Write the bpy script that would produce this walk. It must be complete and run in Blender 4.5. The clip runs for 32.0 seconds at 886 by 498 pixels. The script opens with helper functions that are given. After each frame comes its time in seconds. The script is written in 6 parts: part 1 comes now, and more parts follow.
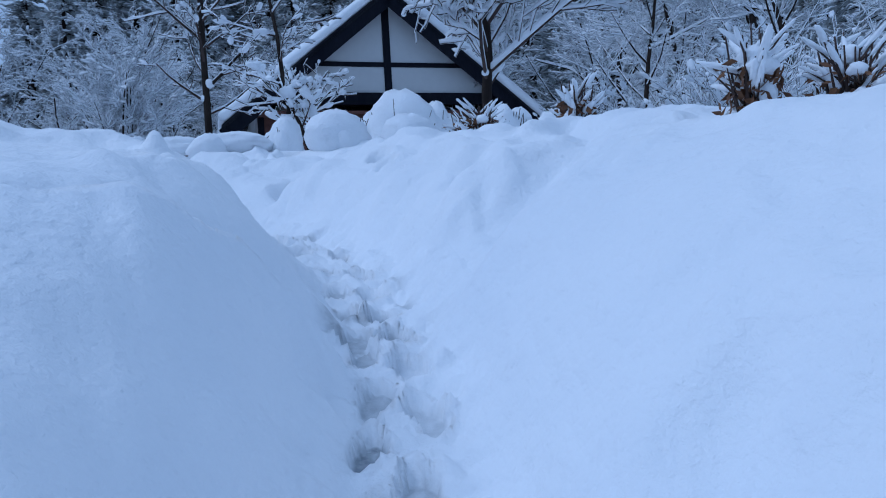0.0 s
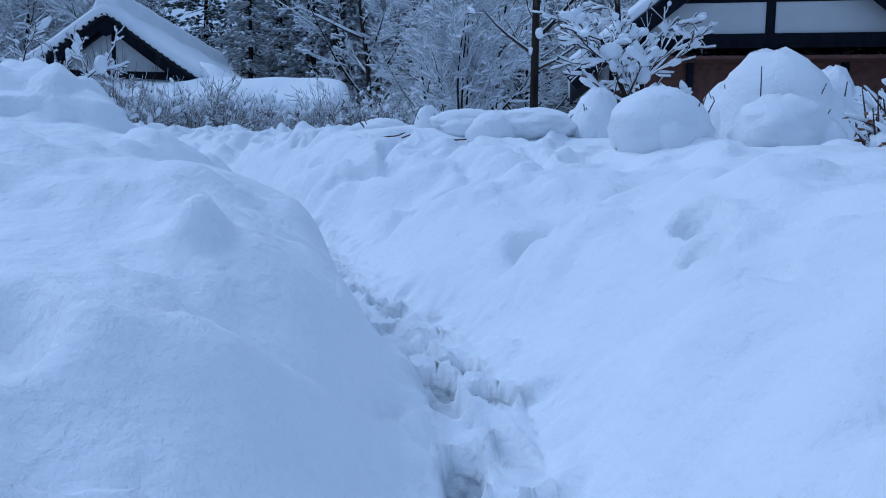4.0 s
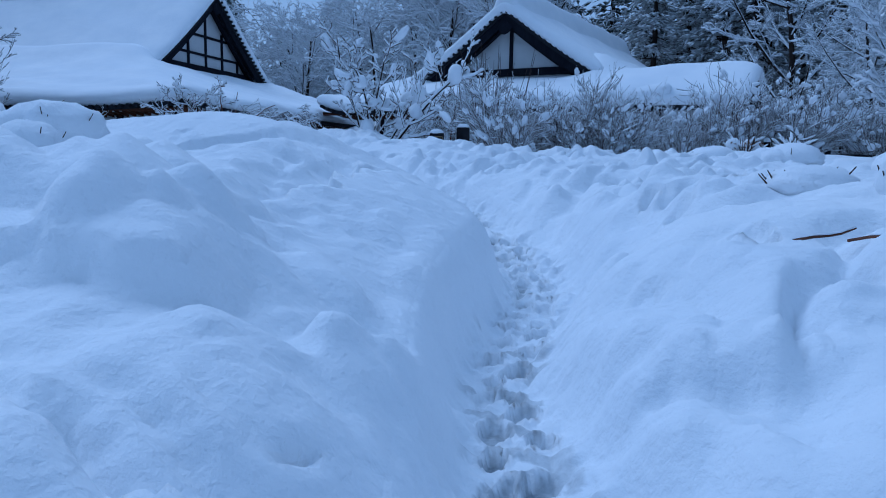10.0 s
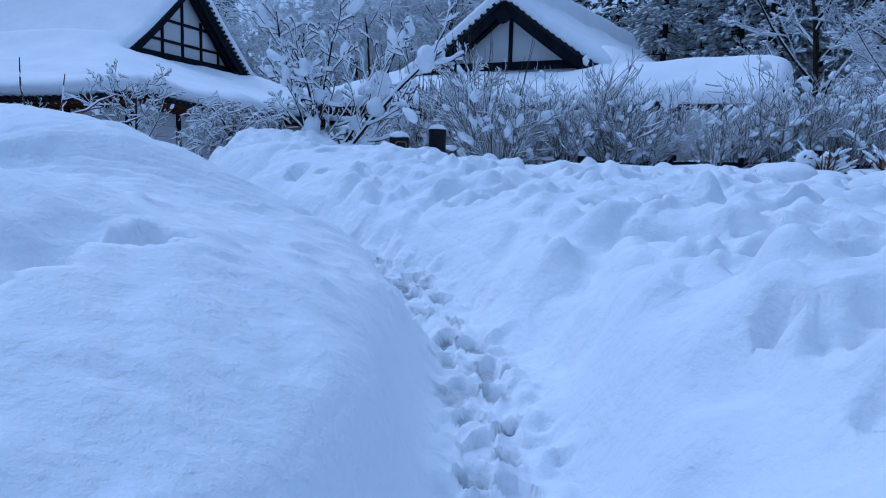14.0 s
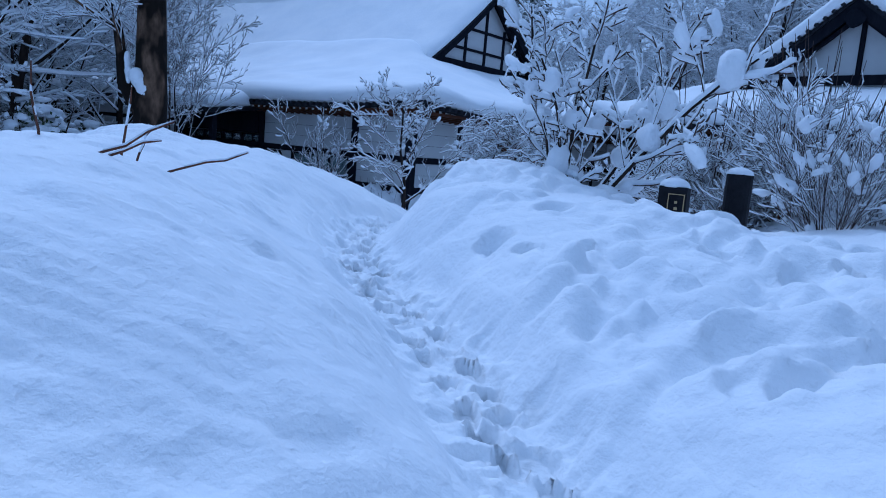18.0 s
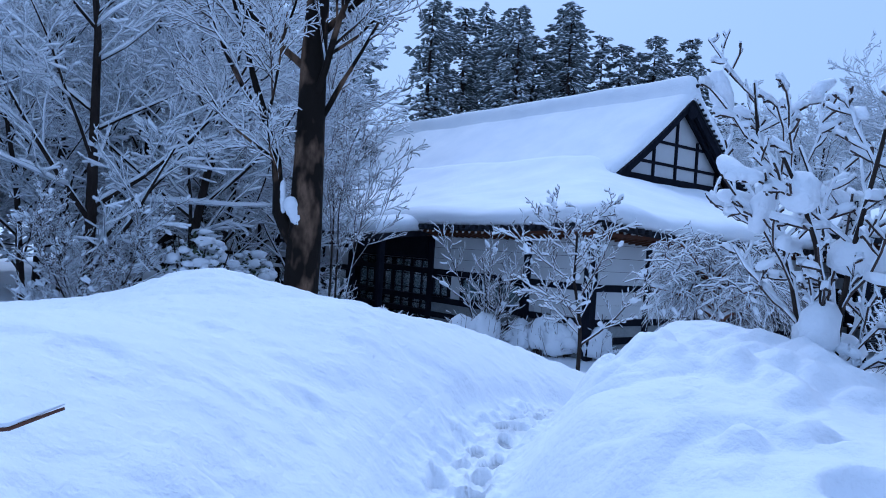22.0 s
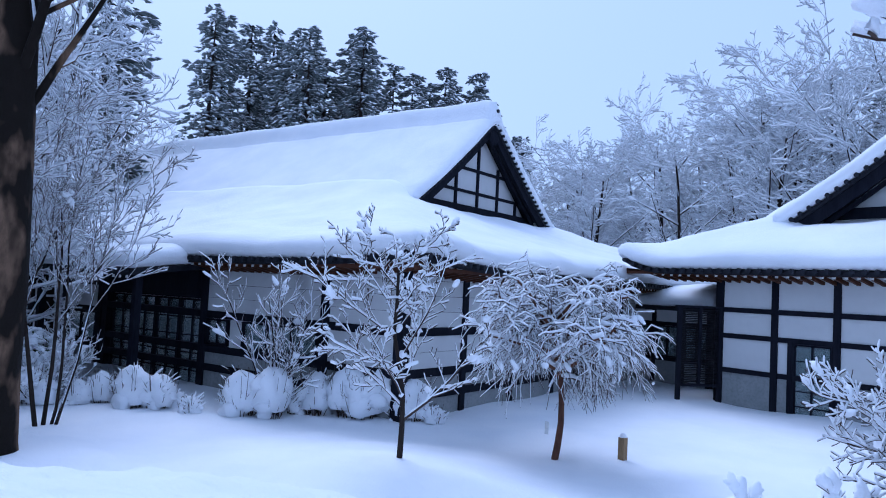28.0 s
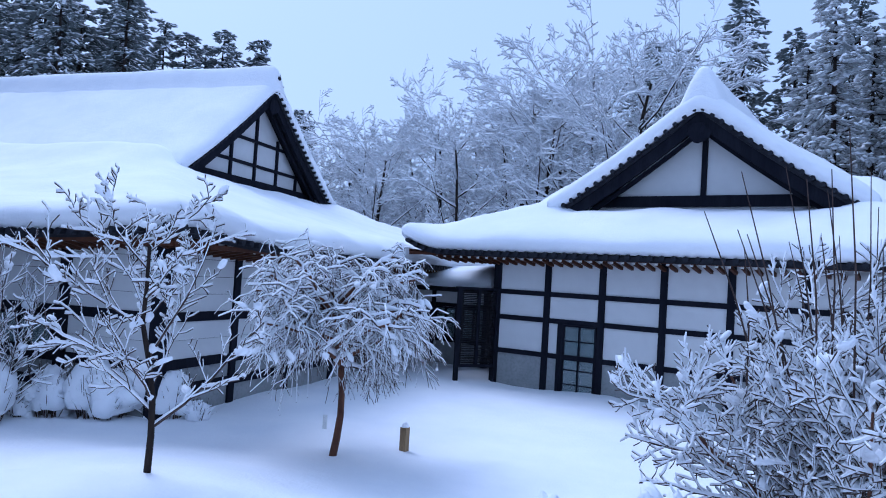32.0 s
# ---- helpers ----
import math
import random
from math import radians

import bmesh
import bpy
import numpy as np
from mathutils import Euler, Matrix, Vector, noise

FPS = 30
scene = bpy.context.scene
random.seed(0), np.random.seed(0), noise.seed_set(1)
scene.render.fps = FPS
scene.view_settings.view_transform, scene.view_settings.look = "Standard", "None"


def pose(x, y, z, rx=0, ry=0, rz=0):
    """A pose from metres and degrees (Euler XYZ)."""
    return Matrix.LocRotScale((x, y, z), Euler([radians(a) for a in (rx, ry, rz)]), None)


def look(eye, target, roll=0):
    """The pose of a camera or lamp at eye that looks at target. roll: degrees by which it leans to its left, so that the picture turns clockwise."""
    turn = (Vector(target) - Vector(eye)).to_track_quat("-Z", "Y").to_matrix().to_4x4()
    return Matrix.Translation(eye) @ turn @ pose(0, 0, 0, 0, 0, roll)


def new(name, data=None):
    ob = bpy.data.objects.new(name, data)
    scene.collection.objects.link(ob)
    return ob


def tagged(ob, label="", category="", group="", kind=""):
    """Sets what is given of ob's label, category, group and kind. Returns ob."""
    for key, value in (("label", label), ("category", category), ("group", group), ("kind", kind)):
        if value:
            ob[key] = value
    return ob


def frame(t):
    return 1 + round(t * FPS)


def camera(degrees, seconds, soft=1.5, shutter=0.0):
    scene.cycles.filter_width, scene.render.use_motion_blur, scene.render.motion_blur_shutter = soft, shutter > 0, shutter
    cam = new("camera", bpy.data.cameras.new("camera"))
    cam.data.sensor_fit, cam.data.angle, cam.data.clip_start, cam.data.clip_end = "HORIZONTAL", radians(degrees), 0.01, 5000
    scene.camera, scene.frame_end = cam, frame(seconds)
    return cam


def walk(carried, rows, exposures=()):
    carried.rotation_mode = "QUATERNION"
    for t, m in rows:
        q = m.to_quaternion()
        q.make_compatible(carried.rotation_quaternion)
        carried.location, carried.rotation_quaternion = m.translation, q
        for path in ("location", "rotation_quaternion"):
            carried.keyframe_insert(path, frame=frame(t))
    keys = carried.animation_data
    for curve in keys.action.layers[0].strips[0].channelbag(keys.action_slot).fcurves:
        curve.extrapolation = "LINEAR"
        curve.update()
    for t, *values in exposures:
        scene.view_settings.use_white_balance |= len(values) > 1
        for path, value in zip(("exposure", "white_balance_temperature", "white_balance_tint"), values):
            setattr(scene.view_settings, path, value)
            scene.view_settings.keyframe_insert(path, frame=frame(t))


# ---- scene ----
cam = camera(62.7, 32.0, soft=1.0)
PATH = [
    (0, (-0.833, -1.664, 0.200), (0.237, 0.025, 0.152), -3.2),
    (0.5, (-0.657, -1.424, 0.295), (0.298, 0.333, 0.275), -2.2),
    (1, (-0.466, -1.164, 0.382), (0.344, 0.665, 0.397), -0.3),
    (1.5, (-0.350, -0.886, 0.486), (0.309, 1.002, 0.524), 2.5),
    (2, (-0.251, -0.644, 0.564), (0.278, 1.284, 0.595), 3.9),
    (2.5, (-0.124, -0.414, 0.645), (0.280, 1.545, 0.659), 3.4),
    (3, (-0.009, -0.180, 0.710), (0.315, 1.794, 0.685), 2.7),
    (3.5, (0.130, 0.035, 0.737), (0.391, 2.015, 0.640), 2.2),
    (5.5, (0.543, 0.455, 0.951), (0.410, 2.398, 0.496), -1.9),
    (6, (0.573, 0.768, 0.984), (0.335, 2.693, 0.493), -1.3),
    (6.5, (0.572, 1.044, 1.035), (0.209, 2.949, 0.545), -0.5),
    (7, (0.539, 1.292, 1.109), (0.040, 3.171, 0.639), 0.2),
    (7.5, (0.500, 1.543, 1.167), (-0.112, 3.403, 0.759), 0.9),
    (8, (0.516, 1.825, 1.209), (-0.213, 3.647, 0.824), 0.0),
    (8.5, (0.492, 2.119, 1.255), (-0.337, 3.903, 0.891), -0.9),
    (9, (0.447, 2.449, 1.284), (-0.424, 4.220, 0.955), -0.5),
    (9.5, (0.353, 2.793, 1.347), (-0.517, 4.570, 1.058), 0.3),
    (10, (0.269, 3.104, 1.399), (-0.591, 4.891, 1.142), 0.9),
    (10.5, (0.191, 3.408, 1.442), (-0.657, 5.205, 1.211), 1.4),
    (11, (0.105, 3.720, 1.448), (-0.741, 5.520, 1.234), 1.6),
    (11.5, (-0.019, 4.057, 1.496), (-0.871, 5.855, 1.292), 1.6),
    (12, (-0.133, 4.431, 1.514), (-0.993, 6.225, 1.311), 1.4),
    (12.5, (-0.273, 4.786, 1.535), (-1.141, 6.575, 1.323), 1.2),
    (13, (-0.386, 5.137, 1.547), (-1.253, 6.925, 1.318), 1.2),
    (13.5, (-0.495, 5.488, 1.561), (-1.349, 7.279, 1.310), 1.5),
    (15.5, (-0.796, 6.5, 1.67), (-1.778, 8.213, 1.353), 2.4),
    (16, (-1.004, 6.909, 1.759), (-2.075, 8.568, 1.445), 2.8),
    (16.5, (-1.117, 7.240, 1.795), (-2.293, 8.829, 1.490), 3.2),
    (17, (-1.262, 7.534, 1.833), (-2.539, 9.042, 1.529), 3.7),
    (17.5, (-1.409, 7.795, 1.845), (-2.794, 9.206, 1.546), 4.4),
    (18, (-1.601, 8.021, 1.876), (-3.088, 9.328, 1.591), 4.8),
    (18.5, (-1.767, 8.259, 1.921), (-3.344, 9.461, 1.660), 4.9),
    (19, (-1.988, 8.490, 1.961), (-3.646, 9.587, 1.740), 4.4),
    (19.5, (-2.174, 8.730, 1.982), (-3.897, 9.731, 1.814), 3.6),
    (20, (-2.389, 8.901, 2.020), (-4.161, 9.821, 1.904), 3.0),
    (20.5, (-2.597, 9.071, 2.034), (-4.407, 9.919, 1.966), 2.7),
    (21, (-2.828, 9.263, 2.075), (-4.641, 10.107, 2.070), 3.5),
    (21.5, (-3.067, 9.470, 2.100), (-4.879, 10.316, 2.105), 3.5),
    (22, (-3.354, 9.630, 2.102), (-5.152, 10.506, 2.098), 3.7),
    (22.5, (-3.645, 9.775, 2.093), (-5.448, 10.640, 2.050), 2.8),
    (23, (-3.938, 9.906, 2.086), (-5.733, 10.786, 2.023), 4.3),
    (23.5, (-4.236, 10.058, 2.097), (-6.007, 10.987, 2.041), 5.0),
    (24, (-4.487, 10.204, 2.137), (-6.217, 11.208, 2.097), 4.6),
    (24.5, (-4.757, 10.365, 2.170), (-6.448, 11.434, 2.155), 4.9),
    (25, (-5.005, 10.515, 2.205), (-6.658, 11.641, 2.216), 4.9),
    (25.5, (-5.259, 10.655, 2.23), (-6.876, 11.831, 2.273), 4.7),
    (27.5, (-6.036, 11.159, 2.261), (-7.551, 12.461, 2.365), 3.2),
    (28, (-6.171, 11.231, 2.271), (-7.65, 12.573, 2.38), 2.9),
    (28.5, (-6.333, 11.361, 2.293), (-7.773, 12.746, 2.402), 2.9),
    (29, (-6.441, 11.462, 2.306), (-7.836, 12.892, 2.4), 2.9),
    (29.5, (-6.564, 11.618, 2.292), (-7.915, 13.09, 2.366), 3.0),
    (30, (-6.686, 11.71, 2.249), (-7.988, 13.227, 2.303), 3.2),
    (30.5, (-6.753, 11.78, 2.298), (-7.999, 13.343, 2.345), 3.3),
    (31, (-6.833, 11.898, 2.322), (-8.007, 13.516, 2.377), 3.5),
    (31.5, (-6.88, 11.966, 2.332), (-7.973, 13.64, 2.403), 3.5),
    (32, (-6.872, 12.008, 2.323), (-7.885, 13.73, 2.406), 3.5),
]
walk(cam, [(t, look(eye, target, roll)) for t, eye, target, roll in PATH],
     exposures=[(0, -0.74, 4800, 9), (3, -0.65, 4800, 10), (6, -0.9, 4450, 5), (10, -0.82, 4420, 6), (13, -0.66, 4520, 11), (19, -0.55, 4500, 10), (20.5, -0.3, 4650, 13), (23, -0.12, 4720, 14), (25, 0.0, 4830, 15), (28, 0.12, 5000, 18), (32, 0.15, 5020, 18)])

# ---- world, sun, exposure ----
world = bpy.data.worlds.new("sky")
scene.world = world
world.use_nodes = True
wn, wl = world.node_tree.nodes, world.node_tree.links
wn.clear()
sky = wn.new("ShaderNodeTexSky")
sky.sky_type, sky.sun_disc = "NISHITA", False
sky.sun_elevation, sky.sun_rotation = radians(51), radians(290)
sky.air_density, sky.dust_density, sky.ozone_density = 1.0, 4.0, 1.0
overcast = wn.new("ShaderNodeMix")
overcast.data_type = "RGBA"
overcast.inputs[0].default_value = 0.78
overcast.inputs[7].default_value = (6.8, 8.3, 10.4, 1)
back = wn.new("ShaderNodeBackground")
back.inputs["Strength"].default_value = 0.086
wout = wn.new("ShaderNodeOutputWorld")
wl.new(sky.outputs[0], overcast.inputs[6])
wl.new(overcast.outputs[2], back.inputs["Color"])
wl.new(back.outputs[0], wout.inputs["Surface"])
sun = new("sun", bpy.data.lights.new("sun", "SUN"))
sun.data.energy, sun.data.angle, sun.data.color = 1.35, radians(34), (0.97, 0.97, 1.0)
sun.matrix_world = look((-36, 13, 48), (0, 0, 0))

# ---- materials ----


def nodes_of(name):
    m = bpy.data.materials.new(name)
    m.use_nodes = True
    nt = m.node_tree
    return m, nt, nt.nodes["Principled BSDF"]


def noise_tex(nt, scale, detail=4, rough=0.55, vec=None):
    n = nt.nodes.new("ShaderNodeTexNoise")
    n.inputs["Scale"].default_value, n.inputs["Detail"].default_value, n.inputs["Roughness"].default_value = scale, detail, rough
    nt.links.new(vec if vec else coords(nt), n.inputs["Vector"])
    return n.outputs["Fac"]


def coords(nt):
    tc = nt.nodes.get("tc")
    if tc is None:
        tc = nt.nodes.new("ShaderNodeTexCoord")
        tc.name = "tc"
    return tc.outputs["Object"]


def stretched(nt, sx, sy, sz):
    mp = nt.nodes.new("ShaderNodeMapping")
    mp.inputs["Scale"].default_value = (sx, sy, sz)
    nt.links.new(coords(nt), mp.inputs["Vector"])
    return mp.outputs[0]


def ramp(nt, fac, stops):
    r = nt.nodes.new("ShaderNodeValToRGB")
    el = r.color_ramp.elements
    while len(el) < len(stops):
        el.new(0.5)
    for e, (p, c) in zip(el, stops):
        e.position, e.color = p, (*c, 1)
    nt.links.new(fac, r.inputs[0])
    return r.outputs[0]


def blend(nt, a, b, fac, mode="MIX"):
    x = nt.nodes.new("ShaderNodeMix")
    x.data_type, x.blend_type = "RGBA", mode
    for s, v in ((0, fac), (6, a), (7, b)):
        if hasattr(v, "is_output"):
            nt.links.new(v, x.inputs[s])
        else:
            x.inputs[s].default_value = v if s == 0 else (*v, 1)
    return x.outputs[2]


def bump(nt, bsdf, layers):
    last = None
    for h, strength, dist in layers:
        b = nt.nodes.new("ShaderNodeBump")
        b.inputs["Strength"].default_value, b.inputs["Distance"].default_value = strength, dist
        nt.links.new(h, b.inputs["Height"])
        if last:
            nt.links.new(last, b.inputs["Normal"])
        last = b.outputs[0]
    nt.links.new(last, bsdf.inputs["Normal"])


def make_plain(name, c1, c2, rough, scale=8.0, bumps=((40, 0.3, 0.004),), metal=0.0, stretch=None, spec=0.5, edge=(0.3, 0.7), mottle=0.6):
    m, nt, p = nodes_of(name)
    vec = stretched(nt, *stretch) if stretch else None
    big, fine = noise_tex(nt, scale, 3, vec=vec), noise_tex(nt, scale * 7, 4, vec=vec)
    col = ramp(nt, big, [(edge[0], c1), (edge[1], c2)])
    col = blend(nt, col, tuple(0.7 * v for v in c1), fine and ramp(nt, fine, [(0.45, (0, 0, 0)), (0.75, (mottle, mottle, mottle))]))
    nt.links.new(col, p.inputs["Base Color"])
    p.inputs["Roughness"].default_value, p.inputs["Metallic"].default_value = rough, metal
    p.inputs["Specular IOR Level"].default_value = spec
    bump(nt, p, [(noise_tex(nt, s, 4, vec=vec), a, d) for s, a, d in bumps])
    return m


def make_snow(name, ground=False):
    m, nt, p = nodes_of(name)
    big, fine = noise_tex(nt, 0.7, 3), noise_tex(nt, 26, 5)
    col = ramp(nt, big, [(0.3, (0.80, 0.83, 0.87)), (0.7, (0.88, 0.895, 0.915))])
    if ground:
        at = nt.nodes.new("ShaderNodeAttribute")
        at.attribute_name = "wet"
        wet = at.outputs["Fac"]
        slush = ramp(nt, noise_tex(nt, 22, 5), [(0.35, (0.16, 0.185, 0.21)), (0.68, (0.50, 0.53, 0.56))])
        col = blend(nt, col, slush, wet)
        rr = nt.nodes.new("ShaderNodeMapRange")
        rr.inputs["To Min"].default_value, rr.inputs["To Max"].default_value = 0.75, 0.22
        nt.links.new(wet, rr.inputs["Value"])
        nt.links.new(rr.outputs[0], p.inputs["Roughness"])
    else:
        p.inputs["Roughness"].default_value = 0.75
    nt.links.new(col, p.inputs["Base Color"])
    p.inputs["Specular IOR Level"].default_value = 0.25
    crumb = nt.nodes.new("ShaderNodeTexVoronoi")
    crumb.inputs["Scale"].default_value = 34
    nt.links.new(coords(nt), crumb.inputs["Vector"])
    bump(nt, p, [(noise_tex(nt, 4, 3, 0.45), 0.25, 0.05), (noise_tex(nt, 11, 2), 0.45, 0.024), (crumb.outputs["Distance"], 0.10, 0.010), (fine, 0.75, 0.013), (noise_tex(nt, 75, 2), 0.4, 0.005), (noise_tex(nt, 190, 2), 0.35, 0.002)])
    return m


SNOW = make_snow("snow")
SNOW_GROUND = make_snow("snow_ground", True)
BARK = make_plain("bark", (0.014, 0.010, 0.009), (0.038, 0.028, 0.022), 0.9, 6, ((30, 0.8, 0.01), (90, 0.4, 0.004)), stretch=(1, 1, 0.25), spec=0.2)
BARK_PATCHY = make_plain("bark_patchy", (0.012, 0.009, 0.007), (0.15, 0.095, 0.06), 0.9, 1.7, ((25, 0.9, 0.014), (80, 0.5, 0.004)), stretch=(1, 1, 0.5), spec=0.15, edge=(0.5, 0.6))
BARK_RED = make_plain("bark_red", (0.06, 0.03, 0.022), (0.19, 0.085, 0.05), 0.85, 6, ((40, 0.7, 0.008),), stretch=(1, 1, 0.3), spec=0.2)
TWIG = make_plain("twig", (0.035, 0.024, 0.02), (0.075, 0.045, 0.035), 0.85, 9, ((60, 0.4, 0.003),))
RIME = make_plain("rime", (0.30, 0.32, 0.35), (0.58, 0.61, 0.65), 0.85, 0.9, ((30, 0.4, 0.01),), spec=0.2)
FROSTED = make_plain("frosted_needle", (0.30, 0.33, 0.335), (0.60, 0.63, 0.64), 0.85, 1.6, ((20, 0.6, 0.02),), spec=0.2)
NEEDLE = make_plain("needle", (0.09, 0.115, 0.112), (0.25, 0.28, 0.285), 0.85, 1.6, ((20, 0.6, 0.02),), spec=0.2)
LEAF = make_plain("leaf", (0.03, 0.05, 0.025), (0.07, 0.09, 0.045), 0.6, 3, ((20, 0.4, 0.01),))
DRY = make_plain("dry_leaf", (0.09, 0.04, 0.02), (0.19, 0.09, 0.035), 0.8, 10, ((30, 0.5, 0.006),))
TIMBER = make_plain("timber", (0.007, 0.008, 0.014), (0.014, 0.015, 0.022), 0.7, 4, ((35, 0.4, 0.004),), stretch=(1, 1, 0.2), spec=0.06)
RAFTER = make_plain("rafter", (0.05, 0.018, 0.010), (0.09, 0.034, 0.016), 0.7, 6, ((40, 0.4, 0.003),), spec=0.2)
PLASTER = make_plain("plaster", (0.55, 0.555, 0.555), (0.60, 0.605, 0.60), 0.85, 0.6, ((60, 0.12, 0.002), (4, 0.06, 0.003)), mottle=0.12)
BASE_PANEL = make_plain("base_panel", (0.22, 0.235, 0.235), (0.28, 0.29, 0.29), 0.8, 2, ((50, 0.2, 0.003),))
TILE = make_plain("roof_tile", (0.012, 0.013, 0.018), (0.026, 0.028, 0.035), 0.6, 5, ((40, 0.3, 0.004),), spec=0.12)
STAKE = make_plain("stake_wood", (0.20, 0.13, 0.06), (0.30, 0.20, 0.10), 0.8, 8, ((50, 0.4, 0.003),), stretch=(1, 1, 0.2))
LACQUER = make_plain("post_black", (0.007, 0.007, 0.010), (0.018, 0.018, 0.022), 0.55, 8, ((60, 0.3, 0.002),), spec=0.12)
GOLD = make_plain("gilt", (0.42, 0.30, 0.13), (0.50, 0.37, 0.18), 0.45, 12, ((80, 0.2, 0.001),), metal=0.4)
PAPER = make_plain("tag_white", (0.66, 0.67, 0.66), (0.74, 0.74, 0.72), 0.8, 12, ((80, 0.1, 0.001),))
RED_WOOD = make_plain("red_wood", (0.07, 0.028, 0.02), (0.13, 0.05, 0.035), 0.75, 5, ((40, 0.4, 0.004),))
CURTAIN = make_plain("curtain_teal", (0.20, 0.30, 0.31), (0.30, 0.42, 0.42), 0.8, 2, ((30, 0.1, 0.002),))
GLASS, _gnt, _gp = nodes_of("window_glass")
_gp.inputs["Base Color"].default_value = (0.50, 0.60, 0.62, 1)
_gp.inputs["Roughness"].default_value, _gp.inputs["Transmission Weight"].default_value = 0.06, 0.75
bump(_gnt, _gp, [(noise_tex(_gnt, 1.2, 2), 0.05, 0.01)])

# ---- building helpers ----


class Mesh:
    """Collects vertices and faces for one mesh."""

    def __init__(self):
        self.v, self.f = [], []

    def box(self, x0, y0, z0, x1, y1, z1):
        n = len(self.v)
        self.v += [(x, y, z) for z in (z0, z1) for y in (y0, y1) for x in (x0, x1)]
        self.f += [tuple(n + i for i in q) for q in ((0, 2, 3, 1), (4, 5, 7, 6), (0, 1, 5, 4), (2, 6, 7, 3), (0, 4, 6, 2), (1, 3, 7, 5))]
        return self

    def beam(self, a, b, w, h):
        """A square bar from a to b, w wide and h high."""
        a, b = Vector(a), Vector(b)
        d = (b - a).normalized()
        side = d.cross(Vector((0, 0, 1)))
        side = side.normalized() if side.length > 1e-3 else Vector((1, 0, 0))
        up = side.cross(d)
        n = len(self.v)
        for p in (a, b):
            self.v += [tuple(p + side * (i * w / 2) + up * (j * h / 2)) for i, j in ((-1, -1), (1, -1), (1, 1), (-1, 1))]
        self.f += [tuple(n + i for i in q) for q in ((0, 1, 2, 3), (7, 6, 5, 4), (0, 4, 5, 1), (1, 5, 6, 2), (2, 6, 7, 3), (3, 7, 4, 0))]
        return self

    def tube(self, pts, rads, sides=5, cap=True, flat=1.0):
        n0 = len(self.v)
        pts = [Vector(p) for p in pts]
        prev = None
        for i, p in enumerate(pts):
            d = (pts[min(i + 1, len(pts) - 1)] - pts[max(i - 1, 0)])
            d = d.normalized() if d.length > 1e-9 else Vector((0, 0, 1))
            a = d.orthogonal().normalized() if prev is None else (prev - d * prev.dot(d)).normalized()
            prev = a
            b = d.cross(a)
            r = rads[i]
            for k in range(sides):
                an = 2 * math.pi * k / sides
                o = (a * math.cos(an) + b * math.sin(an)) * r
                self.v.append((p.x + o.x, p.y + o.y, p.z + o.z * flat))
        for i in range(len(pts) - 1):
            for k in range(sides):
                k2 = (k + 1) % sides
                self.f.append((n0 + i * sides + k, n0 + i * sides + k2, n0 + (i + 1) * sides + k2, n0 + (i + 1) * sides + k))
        if cap:
            e = n0 + (len(pts) - 1) * sides
            self.f.append(tuple(e + k for k in range(sides)))
            self.f.append(tuple(n0 + k for k in reversed(range(sides))))
        return self

    def blob(self, c, rx, ry, rz, rng, rings=5, seg=8, rough=0.18, cut=-1.0):
        """A lumpy mound; cut: how far down it goes, of its height."""
        n0 = len(self.v)
        lo = math.asin(max(-1.0, cut))
        ph = [rng.uniform(0, 6.28) for _ in range(4)]
        for i in range(rings):
            la = lo + (math.pi / 2 - lo) * i / rings
            for k in range(seg):
                an = 2 * math.pi * k / seg
                w = 1 + rough * (math.sin(2 * an + ph[0]) * 0.5 + math.sin(3 * an + ph[1] + 2 * la) * 0.5 + rng.uniform(-0.35, 0.35))
                self.v.append((c[0] + rx * w * math.cos(la) * math.cos(an), c[1] + ry * w * math.cos(la) * math.sin(an), c[2] + rz * (1 + rough * rng.uniform(-0.3, 0.3)) * math.sin(la)))
        self.v.append((c[0], c[1], c[2] + rz))
        for i in range(rings - 1):
            for k in range(seg):
                k2 = (k + 1) % seg
                a = n0 + i * seg
                self.f.append((a + k, a + k2, a + seg + k2, a + seg + k))
        a = n0 + (rings - 1) * seg
        for k in range(seg):
            self.f.append((a + k, a + (k + 1) % seg, n0 + rings * seg))
        self.f.append(tuple(n0 + k for k in reversed(range(seg))))
        return self

    def pad(self, p, d, ln, w, rng, sides=7):
        """A roll of snow lying along a branch."""
        d = Vector((d[0], d[1], d[2] * 0.75))
        pts = [Vector(p) + d * ln * (q - 0.5) + Vector((rng.gauss(0, w * 0.12), rng.gauss(0, w * 0.12), rng.gauss(0, w * 0.1))) for q in (0, 0.12, 0.4, 0.7, 0.92, 1.0)]
        return self.tube(pts, [w * q * rng.uniform(0.8, 1.2) for q in (0.15, 0.7, 1.0, 0.9, 0.6, 0.12)], sides, flat=0.8)

    def data(self, name, mat, smooth=False):
        me = bpy.data.meshes.new(name)
        me.from_pydata(self.v, [], self.f)
        if smooth:
            me.polygons.foreach_set("use_smooth", [True] * len(me.polygons))
        me.materials.append(mat)
        me.update()
        return me


def part(name, mesh, mat, parent=None, label="", smooth=False, kind=""):
    ob = new(name, mesh.data(name, mat, smooth) if isinstance(mesh, Mesh) else mesh)
    ob.parent = parent
    return tagged(ob, label, kind=kind)


def thing(name, x, y, z, rz=0.0, label="", category="", group="", kind=""):
    ob = new(name)
    ob.empty_display_size = 0.1
    ob.matrix_basis = pose(x, y, z, 0, 0, rz)
    return tagged(ob, label, category, group, kind)


